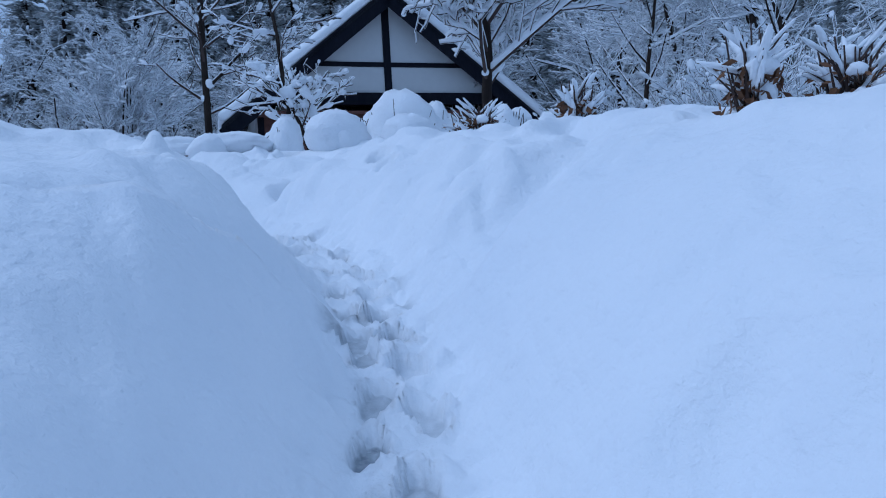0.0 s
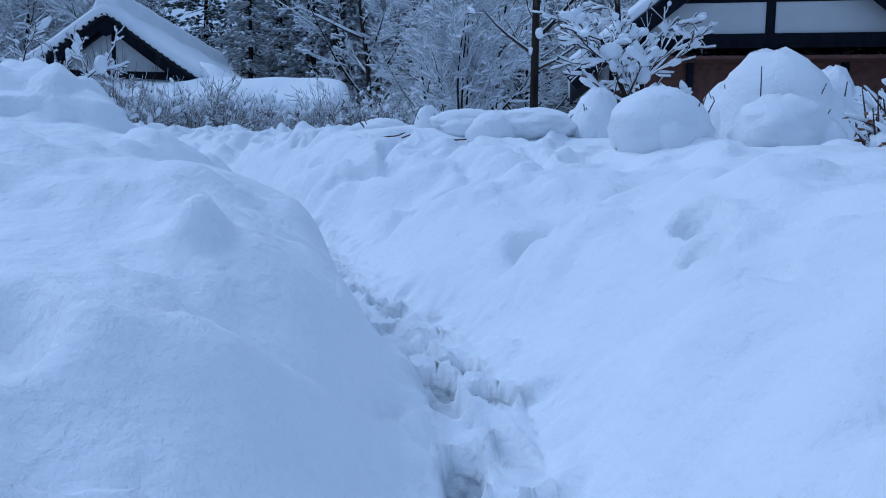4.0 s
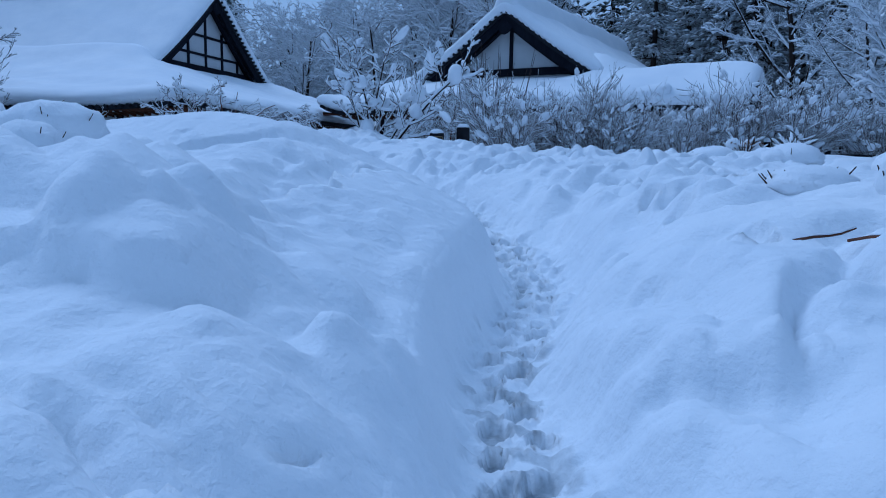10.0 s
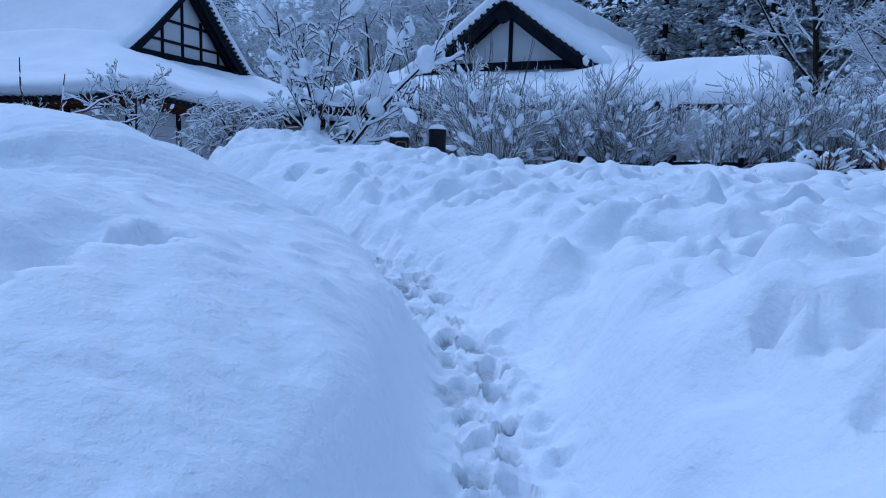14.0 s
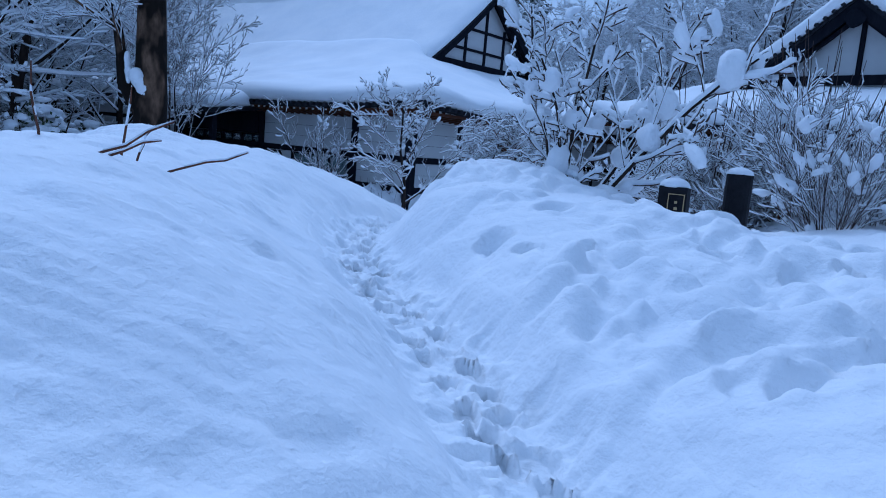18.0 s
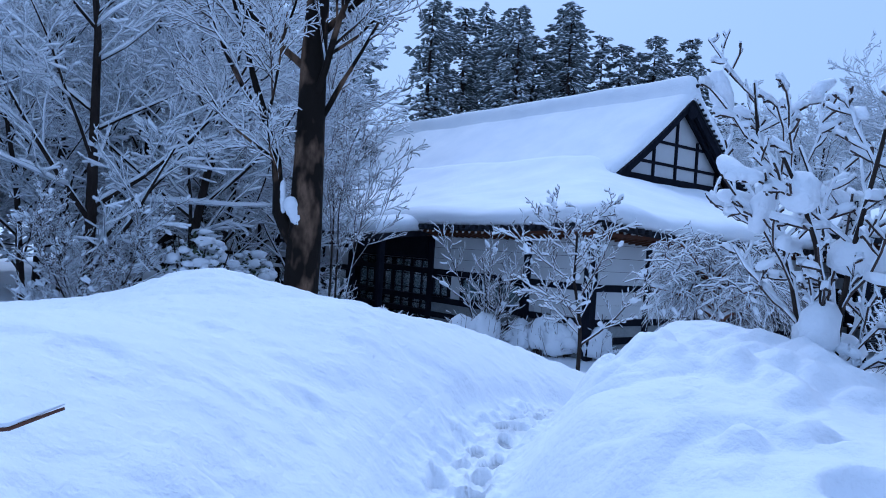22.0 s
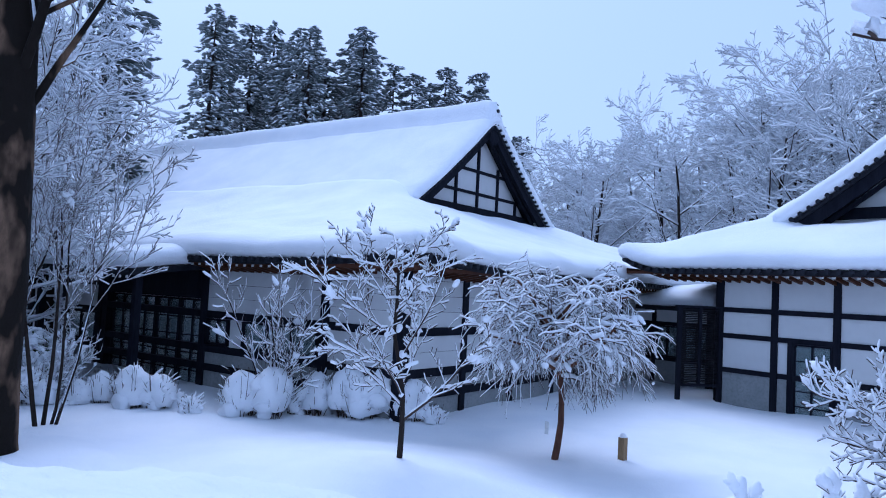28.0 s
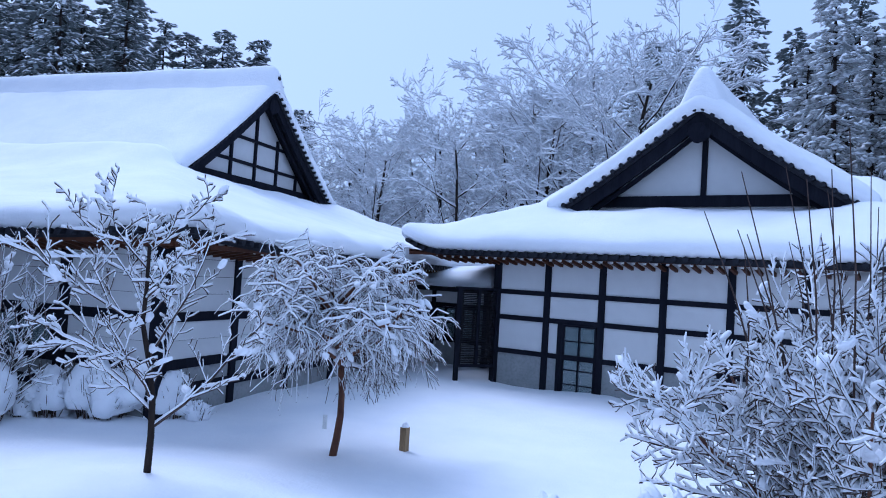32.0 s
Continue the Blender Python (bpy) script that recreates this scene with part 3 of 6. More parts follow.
def build_footpath():
    """The trodden line: crumbly slush with boot prints, laid along the trench."""
    sa, da = np.arange(0.35, ARC[-1] - 0.35, 0.014), np.linspace(-PATH_HALF, PATH_HALF, 79)
    cx, cy = np.interp(sa, ARC, LINE[:, 0]), np.interp(sa, ARC, LINE[:, 1])
    for _ in range(3):
        pad_x, pad_y = np.pad(cx, 12, "edge"), np.pad(cy, 12, "edge")
        ker = np.ones(25) / 25
        cx, cy = np.convolve(pad_x, ker, "valid"), np.convolve(pad_y, ker, "valid")
    tx, ty = np.gradient(cx), np.gradient(cy)
    tl = np.hypot(tx, ty)
    tx, ty = tx / tl, ty / tl
    X, Y = cx[:, None] - ty[:, None] * da, cy[:, None] + tx[:, None] * da
    Z, D, A = snow_height(X, Y)
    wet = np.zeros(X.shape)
    S, E = np.broadcast_to(sa[:, None], X.shape), np.broadcast_to(da[None, :], X.shape)
    rng = np.random.RandomState(11)
    mid = sstep(0.34, 0.16, np.abs(E) + 0.07 * vnoise(X, Y, 0.2, 12, 5))
    wx, wy = X + 0.03 * vnoise(X, Y, 0.09, 5, 1), Y + 0.03 * vnoise(X, Y, 0.09, 8, 2)
    Z = Z + mid * (0.022 * np.abs(vnoise(wx, wy, 0.07, 3, 3)) + 0.014 * np.abs(vnoise(wx, wy, 0.036, 7, 1)) + 0.02 * np.clip(vnoise(wx, wy, 0.055, 9, 9) - 0.25, 0, 1))
    s, foot = 0.5, 1
    while s < sa[-1] - 0.3:
        off, al = foot * rng.uniform(0.045, 0.085) + rng.uniform(-0.02, 0.02), s + rng.uniform(-0.05, 0.05)
        tw = rng.uniform(-0.5, 0.5)
        i0, i1 = np.searchsorted(sa, (al - 0.3, al + 0.3))
        w = np.s_[i0:i1, :]
        p, q = S[w] - al, E[w] - off
        u, v = p * math.cos(tw) + q * math.sin(tw), -p * math.sin(tw) + q * math.cos(tw)
        ln, wd = rng.uniform(0.055, 0.10), rng.uniform(0.045, 0.06)
        r = np.sqrt((u / ln) ** 2 + (v / wd) ** 2) * (1 + 0.22 * vnoise(X[w], Y[w], 0.055, foot, 4))
        dent = sstep(1.06, 0.94, r) * sstep(0.2, 0.16, np.abs(E[w]))
        inner = near_track(X[w], Y[w])[1] + 0.012 - rng.uniform(0.01, 0.035) + 0.006 * vnoise(X[w], Y[w], 0.03, 3, 9)
        Z[w] = Z[w] * (1 - dent) + np.minimum(Z[w], inner) * dent + 0.016 * np.exp(-((r - 1.18) / 0.13) ** 2) * sstep(0.26, 0.2, np.abs(E[w]))
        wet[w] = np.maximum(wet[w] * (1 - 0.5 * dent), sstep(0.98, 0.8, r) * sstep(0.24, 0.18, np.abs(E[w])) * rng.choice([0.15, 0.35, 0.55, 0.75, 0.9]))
        s += rng.uniform(0.09, 0.17)
        foot = -foot
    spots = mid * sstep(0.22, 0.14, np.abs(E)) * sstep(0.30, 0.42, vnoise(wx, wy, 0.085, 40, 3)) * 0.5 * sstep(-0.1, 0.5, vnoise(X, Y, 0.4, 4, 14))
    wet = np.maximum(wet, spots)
    Z = Z + 0.004 - 0.05 * np.clip((np.abs(E) - 0.34) / 0.16, 0, 1)
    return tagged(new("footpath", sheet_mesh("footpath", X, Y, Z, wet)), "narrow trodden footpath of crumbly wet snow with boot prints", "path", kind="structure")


ground = build_ground()
footpath = build_footpath()


def gz(x, y):
    return float(snow_height(np.array([float(x)]), np.array([float(y)]), False)[0][0])


# ---- houses ----


LIP = [0.04, -0.07, -0.13, -0.14, -0.08, 0.04, 0.2, 0.4]
LIP_H = [0.0, 0.1, 0.28, 0.48, 0.68, 0.84, 0.95, 0.99]


def snow_sheet(us, vs, zf, thick, rng, ends=(1, 1, 1, 1), wave=0.05):
    """A snow blanket over the height zf(u, v), with bulging rounded edges; ends: which of the sides u0, u1, v0, v1 are free."""
    def ring(a, b, n, lo, hi):
        core = list(np.linspace(a, b, n))
        pos, fac = core[:], [1.0] * n
        w = 0.5
        if lo:
            pos = [a + p for p in LIP] + [p for p in core if p > a + w]
            fac = LIP_H + [1.0] * len([p for p in core if p > a + w])
        if hi:
            keep = [i for i, p in enumerate(pos) if p < b - w or i < 8 * lo]
            pos, fac = [pos[i] for i in keep], [fac[i] for i in keep]
            pos += [b - p for p in LIP[::-1]]
            fac += LIP_H[::-1]
        return pos, fac

    up, uf = ring(us[0], us[1], us[2], ends[0], ends[1])
    vp, vf = ring(vs[0], vs[1], vs[2], ends[2], ends[3])
    m = Mesh()
    ph = [rng.uniform(0, 6) for _ in range(4)]
    for j, v in enumerate(vp):
        for i, u in enumerate(up):
            f = min(uf[i], vf[j])
            w = wave * (math.sin(1.3 * u + ph[0]) * math.sin(1.1 * v + ph[1]) + 0.6 * math.sin(2.9 * u + ph[2] + v) * math.sin(2.3 * v + ph[3]))
            uu, vv = min(max(u, us[0]), us[1]), min(max(v, vs[0]), vs[1])
            m.v.append((u, v, zf(uu, vv) + f * (thick + w)))
    n = len(up)
    for j in range(len(vp) - 1):
        for i in range(n - 1):
            a = j * n + i
            m.f.append((a, a + 1, a + n + 1, a + n))
    return m


def slab(us, vs, zf, thick):
    """A roof slab under the height zf."""
    m = Mesh()
    ul, vl = np.linspace(*us), np.linspace(*vs)
    n, k = len(ul), len(ul) * len(vl)
    for dz in (0, -thick):
        m.v += [(u, v, zf(u, v) + dz) for v in vl for u in ul]
    for j in range(len(vl) - 1):
        for i in range(n - 1):
            a = j * n + i
            m.f += [(a, a + 1, a + n + 1, a + n), (k + a, k + a + n, k + a + n + 1, k + a + 1)]
    for i in range(n - 1):
        b = (len(vl) - 1) * n + i
        m.f += [(i, k + i, k + i + 1, i + 1), (b, b + 1, k + b + 1, k + b)]
    for j in range(len(vl) - 1):
        a, b = j * n, j * n + n - 1
        m.f += [(a, a + n, k + a + n, k + a), (b, k + b, k + b + n, b + n)]
    return m


def tile_mesh(r=0.06, ln=0.16):
    m = Mesh()
    m.tube([(0, -ln / 2, 0), (0, ln / 2, 0)], [r, r], 8)
    m.tube([(0, -ln / 2 - 0.012, 0), (0, -ln / 2, 0)], [r * 1.12, r * 1.12], 8)
    return m.data("eave_tile", TILE)


TILE_END = tile_mesh()
RAFTER_END = Mesh().box(-0.035, -0.35, -0.04, 0.035, 0.35, 0.04).data("rafter", RAFTER)
RAFTER_TIP = Mesh().box(-0.037, -0.364, -0.042, 0.037, -0.352, 0.042).data("rafter_tip", PAPER)


def lay(name, data, parent, m):
    ob = new(name, data)
    ob.parent = parent
    ob.matrix_basis = m
    return ob


def timber_wall(parent, a, b, base, top, posts, beams, thick=0.16, post_w=0.2, beam_h=0.14, base_top=None, skip=(), siding=0.0):
    """A plastered timber wall from a to b (local x, y); posts and beams: along its length and by height."""
    a, b = Vector((*a, 0)), Vector((*b, 0))
    ln = (b - a).length
    d = (b - a) / ln
    rz = math.degrees(math.atan2(d.y, d.x))
    place = pose(a.x, a.y, 0, 0, 0, rz)
    cuts = sorted(posts)
    hs = sorted(beams)

    def put(name, mesh, mat, label=""):
        ob = part(name, mesh, mat, parent, label)
        ob.matrix_basis = place
        return ob

    base_top = base_top if base_top is not None else hs[0]
    for p in cuts:
        put("post", Mesh().box(p - post_w / 2, -thick / 2 - 0.03, base, p + post_w / 2, thick / 2 + 0.03, top), TIMBER)
    for i in range(len(cuts) - 1):
        x0, x1 = cuts[i] + post_w / 2, cuts[i + 1] - post_w / 2
        if x1 - x0 < 0.1:
            continue
        for h in hs:
            if (i, "beam", h) not in skip:
                put("rail", Mesh().box(x0, -thick / 2 - 0.015, h - beam_h / 2, x1, thick / 2 + 0.015, h + beam_h / 2), TIMBER)
        levels = [base] + hs + [top]
        for j in range(len(levels) - 1):
            if (i, j) in skip:
                continue
            z0, z1 = levels[j] + (beam_h / 2 if j else 0), levels[j + 1] - (beam_h / 2 if j + 1 < len(levels) - 1 else 0)
            low = levels[j + 1] <= base_top + 1e-6
            if siding and not low:
                n = max(1, round((z1 - z0) / siding))
                for q in range(n):
                    put("plaster_panel", Mesh().box(x0, -thick / 2 + 0.02, z0 + (z1 - z0) * q / n + 0.004, x1, thick / 2 - 0.02, z0 + (z1 - z0) * (q + 1) / n - 0.004), PLASTER)
                put("backing", Mesh().box(x0, -0.02, z0, x1, thick / 2 - 0.03, z1), TIMBER)
            else:
                put("base_panel" if low else "plaster_panel", Mesh().box(x0, -thick / 2 + 0.02, z0, x1, thick / 2 - 0.02, z1), BASE_PANEL if low else PLASTER)
    return place


def window_unit(parent, place, x0, x1, z0, z1, panes=2, rows=1, depth=0.0):
    fr = Mesh()
    w = 0.045
    fr.box(x0, -0.11 + depth, z0, x0 + w, 0.05 + depth, z1).box(x1 - w, -0.11 + depth, z0, x1, 0.05 + depth, z1)
    fr.box(x0 + w, -0.11 + depth, z0, x1 - w, 0.05 + depth, z0 + w).box(x0 + w, -0.11 + depth, z1 - w, x1 - w, 0.05 + depth, z1)
    win = part("window", fr, TIMBER, parent)
    win.matrix_basis = place
    for i in range(panes):
        a, b = x0 + w + (x1 - x0 - 2 * w) * i / panes, x0 + w + (x1 - x0 - 2 * w) * (i + 1) / panes
        if i:
            part("mullion", Mesh().box(a - 0.02, -0.09 + depth, z0 + w, a + 0.02, 0.02 + depth, z1 - w), TIMBER, win)
        for r in range(rows):
            c, d = z0 + w + (z1 - z0 - 2 * w) * r / rows, z0 + w + (z1 - z0 - 2 * w) * (r + 1) / rows
            if r:
                part("glazing_bar", Mesh().box(a + 0.02, -0.08 + depth, c - 0.012, b - 0.02, 0.0 + depth, c + 0.012), TIMBER, win)
            g = part("pane", Mesh().box(a + 0.021, -0.05 + depth, c + 0.013, b - 0.021, -0.042 + depth, d - 0.013), GLASS, win)
    cur = part("curtain", Mesh().box(x0 + w, 0.02 + depth, z0 + w, x1 - w, 0.03 + depth, z1 - w), CURTAIN, win)
    return win


def irimoya(name, label, x, y, turn, g, za, zb, left, right, ve, vb, vr, ze, zf_eave, seed, bays, flare=0.22, curve=0.3, snow=0.5, ridge_up=0.55):
    """A hipped house with a gable over its front. g: half the gable's width; za, zb: the gable's apex and foot; left, right: the eaves from the
    middle; ve: the front eave before the gable's plane (negative); vb: the rear eave; vr: the ridge's rear end; ze, zf_eave: eaves at sides and front."""
    rng = random.Random(seed)
    house = thing(name, x, y, 0, turn, label, "house")

    def skirt(u, v):
        lim = left if u < 0 else right
        t = min(max((abs(u) - g) / (lim - g), 0), 1)
        side = zb - (zb - ze) * ((1 + curve) * t - curve * t * t)
        tf = min(max((0.7 - v) / (0.7 - ve), 0), 1)
        front = zb - (zb - zf_eave) * ((1 + curve) * tf - curve * tf * tf)
        tb = min(max((v - vr) / (vb - vr), 0), 1)
        rear = zb - (zb - ze) * ((1 + curve) * tb - curve * tb * tb)
        up = flare * (max(0, t - 0.6) / 0.4) ** 2 * (max(0, tf - 0.55) / 0.45) ** 2
        return min(side, front, rear) + up

    def upper(u, v):
        t = abs(u) / g
        return za - (za - zb) * (1.14 * t - 0.14 * t * t)

    lower_roof = part("lower_roof", slab((-left, right, 41), (ve, vb, 41), skirt, 0.12), TILE, house)
    def drifted(u, v):
        """The eaves roof with the snow that fills the bend under the upper roof."""
        a, t = skirt(u, v) + 0.02, max(abs(u), g - 0.5) / g
        if v < 1.5:
            a -= 0.42 * snow / 0.5 * math.exp(-((v - 0.8) / 0.9) ** 2) * min(1, max(0, (g - abs(u)) / 0.5))
        b = za - (za - zb) * (1.14 * t - 0.14 * t * t)
        full = 0.5 * (a + b + math.sqrt((a - b) ** 2 + 0.5))
        k = min(max((v - 0.15) / 0.7, 0), 1)
        k *= 0 if v > vr else min(max((abs(u) - g + 0.8) / 0.4, 0), 1) if v < 1.5 else 1
        return a + (max(full, a) - a) * k * k * (3 - 2 * k) * math.exp(-max(0, abs(u) - g - 0.6) / 1.8)

    part("lower_roof_snow", snow_sheet((-left, right, 90), (ve, vb, 80), drifted, snow, rng), SNOW, house, "thick unbroken snow on the eaves roof", True)
    vf = 0.0
    part("upper_roof", slab((-g - 0.1, g + 0.1, 31), (vf, vr, 8), upper, 0.14), TILE, house)
    part("upper_roof_snow", snow_sheet((-g - 0.12, g + 0.12, 44), (vf - 0.06, vr, 40), lambda u, v: upper(u, v) + 0.02 - 0.12 * max(0, 1 - abs(u) / 0.5), snow * 1.05, rng), SNOW, house, "thick snow over the gable roof", True)
    # ridge with its end tile and the snow on it
    part("ridge", Mesh().box(-0.16, vf + 0.1, za - 0.05, 0.16, vr, za + 0.45), TILE, house)
    ends = [(vf - 0.13, 0.0), (vf - 0.12, 0.35), (vf - 0.07, 0.68), (vf + 0.03, 0.88), (vf + 0.2, 0.97)]
    rows = ends + [(vf + 0.5 + (vr - vf - 1.0) * q / 12, 1.0) for q in range(13)] + [(vr + vf - p, q) for p, q in ends[::-1]]
    cap, half = Mesh(), 0.66
    for p, q in rows:
        for k in range(15):
            u = half * (k / 7 - 1)
            hump = max(0.0, math.cos(math.pi / 2 * u / half)) ** 1.3
            cap.v.append((u * (0.55 + 0.45 * q), p, za - 0.05 + (ridge_up + 0.45 + 0.03 * math.sin(p * 1.7)) * hump * q))
    for j in range(len(rows) - 1):
        cap.f += [(15 * j + k, 15 * j + k + 1, 15 * j + k + 16, 15 * j + k + 15) for k in range(14)]
    part("ridge_snow", cap, SNOW, house, "", True)
    if ridge_up < 0.7:
        part("ridge_end_tile", Mesh().tube([(0, vf - 0.16, za + ridge_up - 0.12), (0, vf + 0.14, za + ridge_up - 0.12)], [0.08, 0.1], 9), TILE, house)
    # barge boards, soffit and pendant of the gable
    for s in (-1, 1):
        n = 14
        for lo, hi, dv, nm in ((0.14, 0.52, vf + 0.06, "barge_board"), (0.5, 0.64, vf + 0.3, "inner_barge_board")):
            bb = Mesh()
            for vv in (dv, dv + 0.1):
                for i in range(n + 1):
                    u0 = s * (g + 0.05) * i / n
                    bb.v += [(u0, vv, upper(u0, 0) - hi), (u0, vv, upper(u0, 0) - lo)]
            e = 2 * n + 2
            for i in range(n):
                p = 2 * i
                bb.f += [(p, p + 2, p + 3, p + 1), (e + p, e + p + 1, e + p + 3, e + p + 2), (p, e + p, e + p + 2, p + 2), (p + 1, p + 3, e + p + 3, e + p + 1)]
            bb.f += [(0, 1, e + 1, e), (2 * n, e + 2 * n, e + 2 * n + 1, 2 * n + 1)]
            part(nm, bb, TIMBER, house)
        cnt = int(g / 0.235)
        for i in range(cnt + 1):
            u = s * (0.12 + i * (g - 0.1) / cnt)
            lay("verge_tile", TILE_END, house, Matrix.Translation((u, vf - 0.03, upper(u, 0) + 0.0)))
    pend = Mesh()
    pend.blob((0, vf + 0.02, za - 0.7), 0.3, 0.05, 0.28, rng, 6, 14, 0.3)
    part("gable_pendant", pend, TIMBER, house)
    # gable wall: plaster behind timber
    gw = Mesh()
    gv = 0.75
    gw.v += [(-g * 0.93, gv + 0.02, zb - 0.25), (g * 0.93, gv + 0.02, zb - 0.25), (0, gv + 0.02, za - 0.3), (-g * 0.93, gv + 0.14, zb - 0.25), (g * 0.93, gv + 0.14, zb - 0.25), (0, gv + 0.14, za - 0.3)]
    gw.f += [(0, 1, 2), (5, 4, 3), (0, 3, 4, 1), (1, 4, 5, 2), (2, 5, 3, 0)]
    part("gable_plaster", gw, PLASTER, house)
    part("gable_sill", Mesh().box(-g * 0.86, gv - 0.12, zb + 0.16, g * 0.86, gv + 0.1, zb + 0.46), TIMBER, house)
    for u in bays["gable_posts"]:
        part("gable_post", Mesh().box(u - 0.07, gv - 0.06, zb + 0.3, u + 0.07, gv + 0.04, upper(u, 0) - 0.4), TIMBER, house)
    for h in bays["gable_rails"]:
        wdt = g * (za - 0.45 - h) / (za - zb)
        part("gable_rail", Mesh().box(-wdt, gv - 0.065, h - 0.06, wdt, gv + 0.035, h + 0.06), TIMBER, house)
    # tile ends and rafters along the eaves that are seen
    for u in np.arange(-left + 0.1, right - 0.05, 0.27):
        lay("eave_tile", TILE_END, house, Matrix.Translation((u, ve - 0.03, skirt(u, ve) - 0.02)))
        lay("rafter", RAFTER_END, house, pose(u + 0.1, ve + 0.42, skirt(u, ve) - 0.2, -10))
        lay("rafter_tip", RAFTER_TIP, house, pose(u + 0.1, ve + 0.42, skirt(u, ve) - 0.2, -10))
    part("fascia", Mesh().box(-left + 0.06, ve + 0.03, zf_eave - 0.13, right - 0.06, ve + 0.07, zf_eave - 0.05), RAFTER, house)
    for v in np.arange(ve + 0.1, min(vb, ve + bays["side_eave"]), 0.27):
        lay("eave_tile", TILE_END, house, pose(-left - 0.03, v, skirt(-left, v) - 0.02, 0, 0, -90))
        lay("rafter", RAFTER_END, house, pose(-left + 0.42, v + 0.1, skirt(-left, v) - 0.2, -10, 0, -90))
        lay("rafter_tip", RAFTER_TIP, house, pose(-left + 0.42, v + 0.1, skirt(-left, v) - 0.2, -10, 0, -90))
    part("fascia", Mesh().box(-left + 0.03, ve + 0.06, ze - 0.13, -left + 0.07, vb - 0.1, ze - 0.05), RAFTER, house)
    return house, skirt


# the long hall: its gable looks east, its front to the south
HALL_U, HALL_V = 14.32, -7.05
hall, hall_skirt = irimoya("hall", "large white-walled timber hall under a deep snow-covered hipped roof", -27.3, 33.0, 102, 5.25, 9.4, 5.3, HALL_U + 0.9, 15.5, HALL_V - 0.9, 34, 27, 2.72, 2.72, 3,
                           dict(gable_posts=(-3.2, -1.6, 0.0, 1.6, 3.2), gable_rails=(6.35, 7.3), side_eave=14.0), 0.2, 0.42)
hall_front = -HALL_U
pl = timber_wall(hall, (hall_front, 3.7), (hall_front, HALL_V), -0.7, 2.75, (0.0, 4.5, 8.68, 10.75), (0.07, 0.52, 1.36), post_w=0.24, beam_h=0.17, base_top=0.53, skip={(1, 2), (0, 2), (0, 1), (0, 0), (0, 3)}, siding=0.32)
window_unit(hall, pl, 4.66, 5.46, 0.63, 1.26, 2)
part("plaster_panel", Mesh().box(5.52, -0.06, 0.61, 5.94, 0.06, 1.27), PLASTER, hall).matrix_basis = pl
window_unit(hall, pl, 6.0, 8.5, 0.63, 1.26, 3)
# the entrance with its sliding doors
for i in range(4):
    window_unit(hall, pl, 0.2 + i * 1.06, 1.22 + i * 1.06, -0.6, 1.7, 2, 5, depth=0.12)
part("lintel", Mesh().box(0.13, -0.14, 1.72, 4.37, 0.16, 2.75), TIMBER, hall).matrix_basis = pl
pl = timber_wall(hall, (hall_front, 16.0), (hall_front, 3.84), -0.7, 2.75, (0.0, 2.0, 4.0, 6.0, 8.0, 10.0, 12.0), (0.2, 1.2, 1.95), post_w=0.2, beam_h=0.14, base_top=0.21, skip={(5, 1), (3, 1)})
window_unit(hall, pl, 10.15, 11.85, 0.3, 1.12, 2)
window_unit(hall, pl, 6.15, 7.85, 0.3, 1.12, 2)
timber_wall(hall, (hall_front, HALL_V), (14.5, HALL_V), -0.7, 2.75, (0.0, 2.1, 4.2, 6.4, 8.9, 11.1, 13.3, 15.5, 17.7, 19.9, 22.1, 24.3, 28.5), (0.07, 0.52, 1.36), post_w=0.19, beam_h=0.17, base_top=0.53, siding=0.32)
part("rear_wall", Mesh().box(-14.1, 32.8, -0.7, 14.3, 33.0, 2.9), PLASTER, hall)
part("side_wall", Mesh().box(14.3, HALL_V + 0.2, -0.7, 14.5, 32.8, 2.9), PLASTER, hall)
part("side_wall", Mesh().box(hall_front - 0.08, 16.1, -0.7, hall_front + 0.08, 33.0, 2.8), PLASTER, hall)
part("ceiling_board", Mesh().box(-14.2, HALL_V + 0.12, 2.62, 14.3, 32.8, 2.7), TIMBER, hall)
# porch canopy before the entrance
porch_z = 2.36
pu = -HALL_U
part("canopy", slab((pu - 2.3, pu + 0.1, 8), (-1.1, 3.9, 10), lambda u, v: porch_z + 0.12 * (u - pu + 2.3), 0.14), TILE, hall, "low tiled canopy over the entrance")
part("canopy_snow", snow_sheet((pu - 2.3, pu, 14), (-1.1, 3.9, 20), lambda u, v: porch_z + 0.02 + 0.12 * (u - pu + 2.3), 0.5, random.Random(5)), SNOW, hall, "", True)
for v in np.arange(-1.0, 3.85, 0.27):
    lay("eave_tile", TILE_END, hall, pose(pu - 2.34, v, porch_z - 0.02, 0, 0, -90))
    lay("rafter_tip", RAFTER_TIP, hall, pose(pu - 1.9, v + 0.1, porch_z - 0.16, 0, 0, -90))
for v in (-0.8, 3.6):
    part("porch_post", Mesh().box(pu - 2.0, v - 0.08, -0.7, pu - 1.84, v + 0.08, porch_z - 0.02), TIMBER, hall)

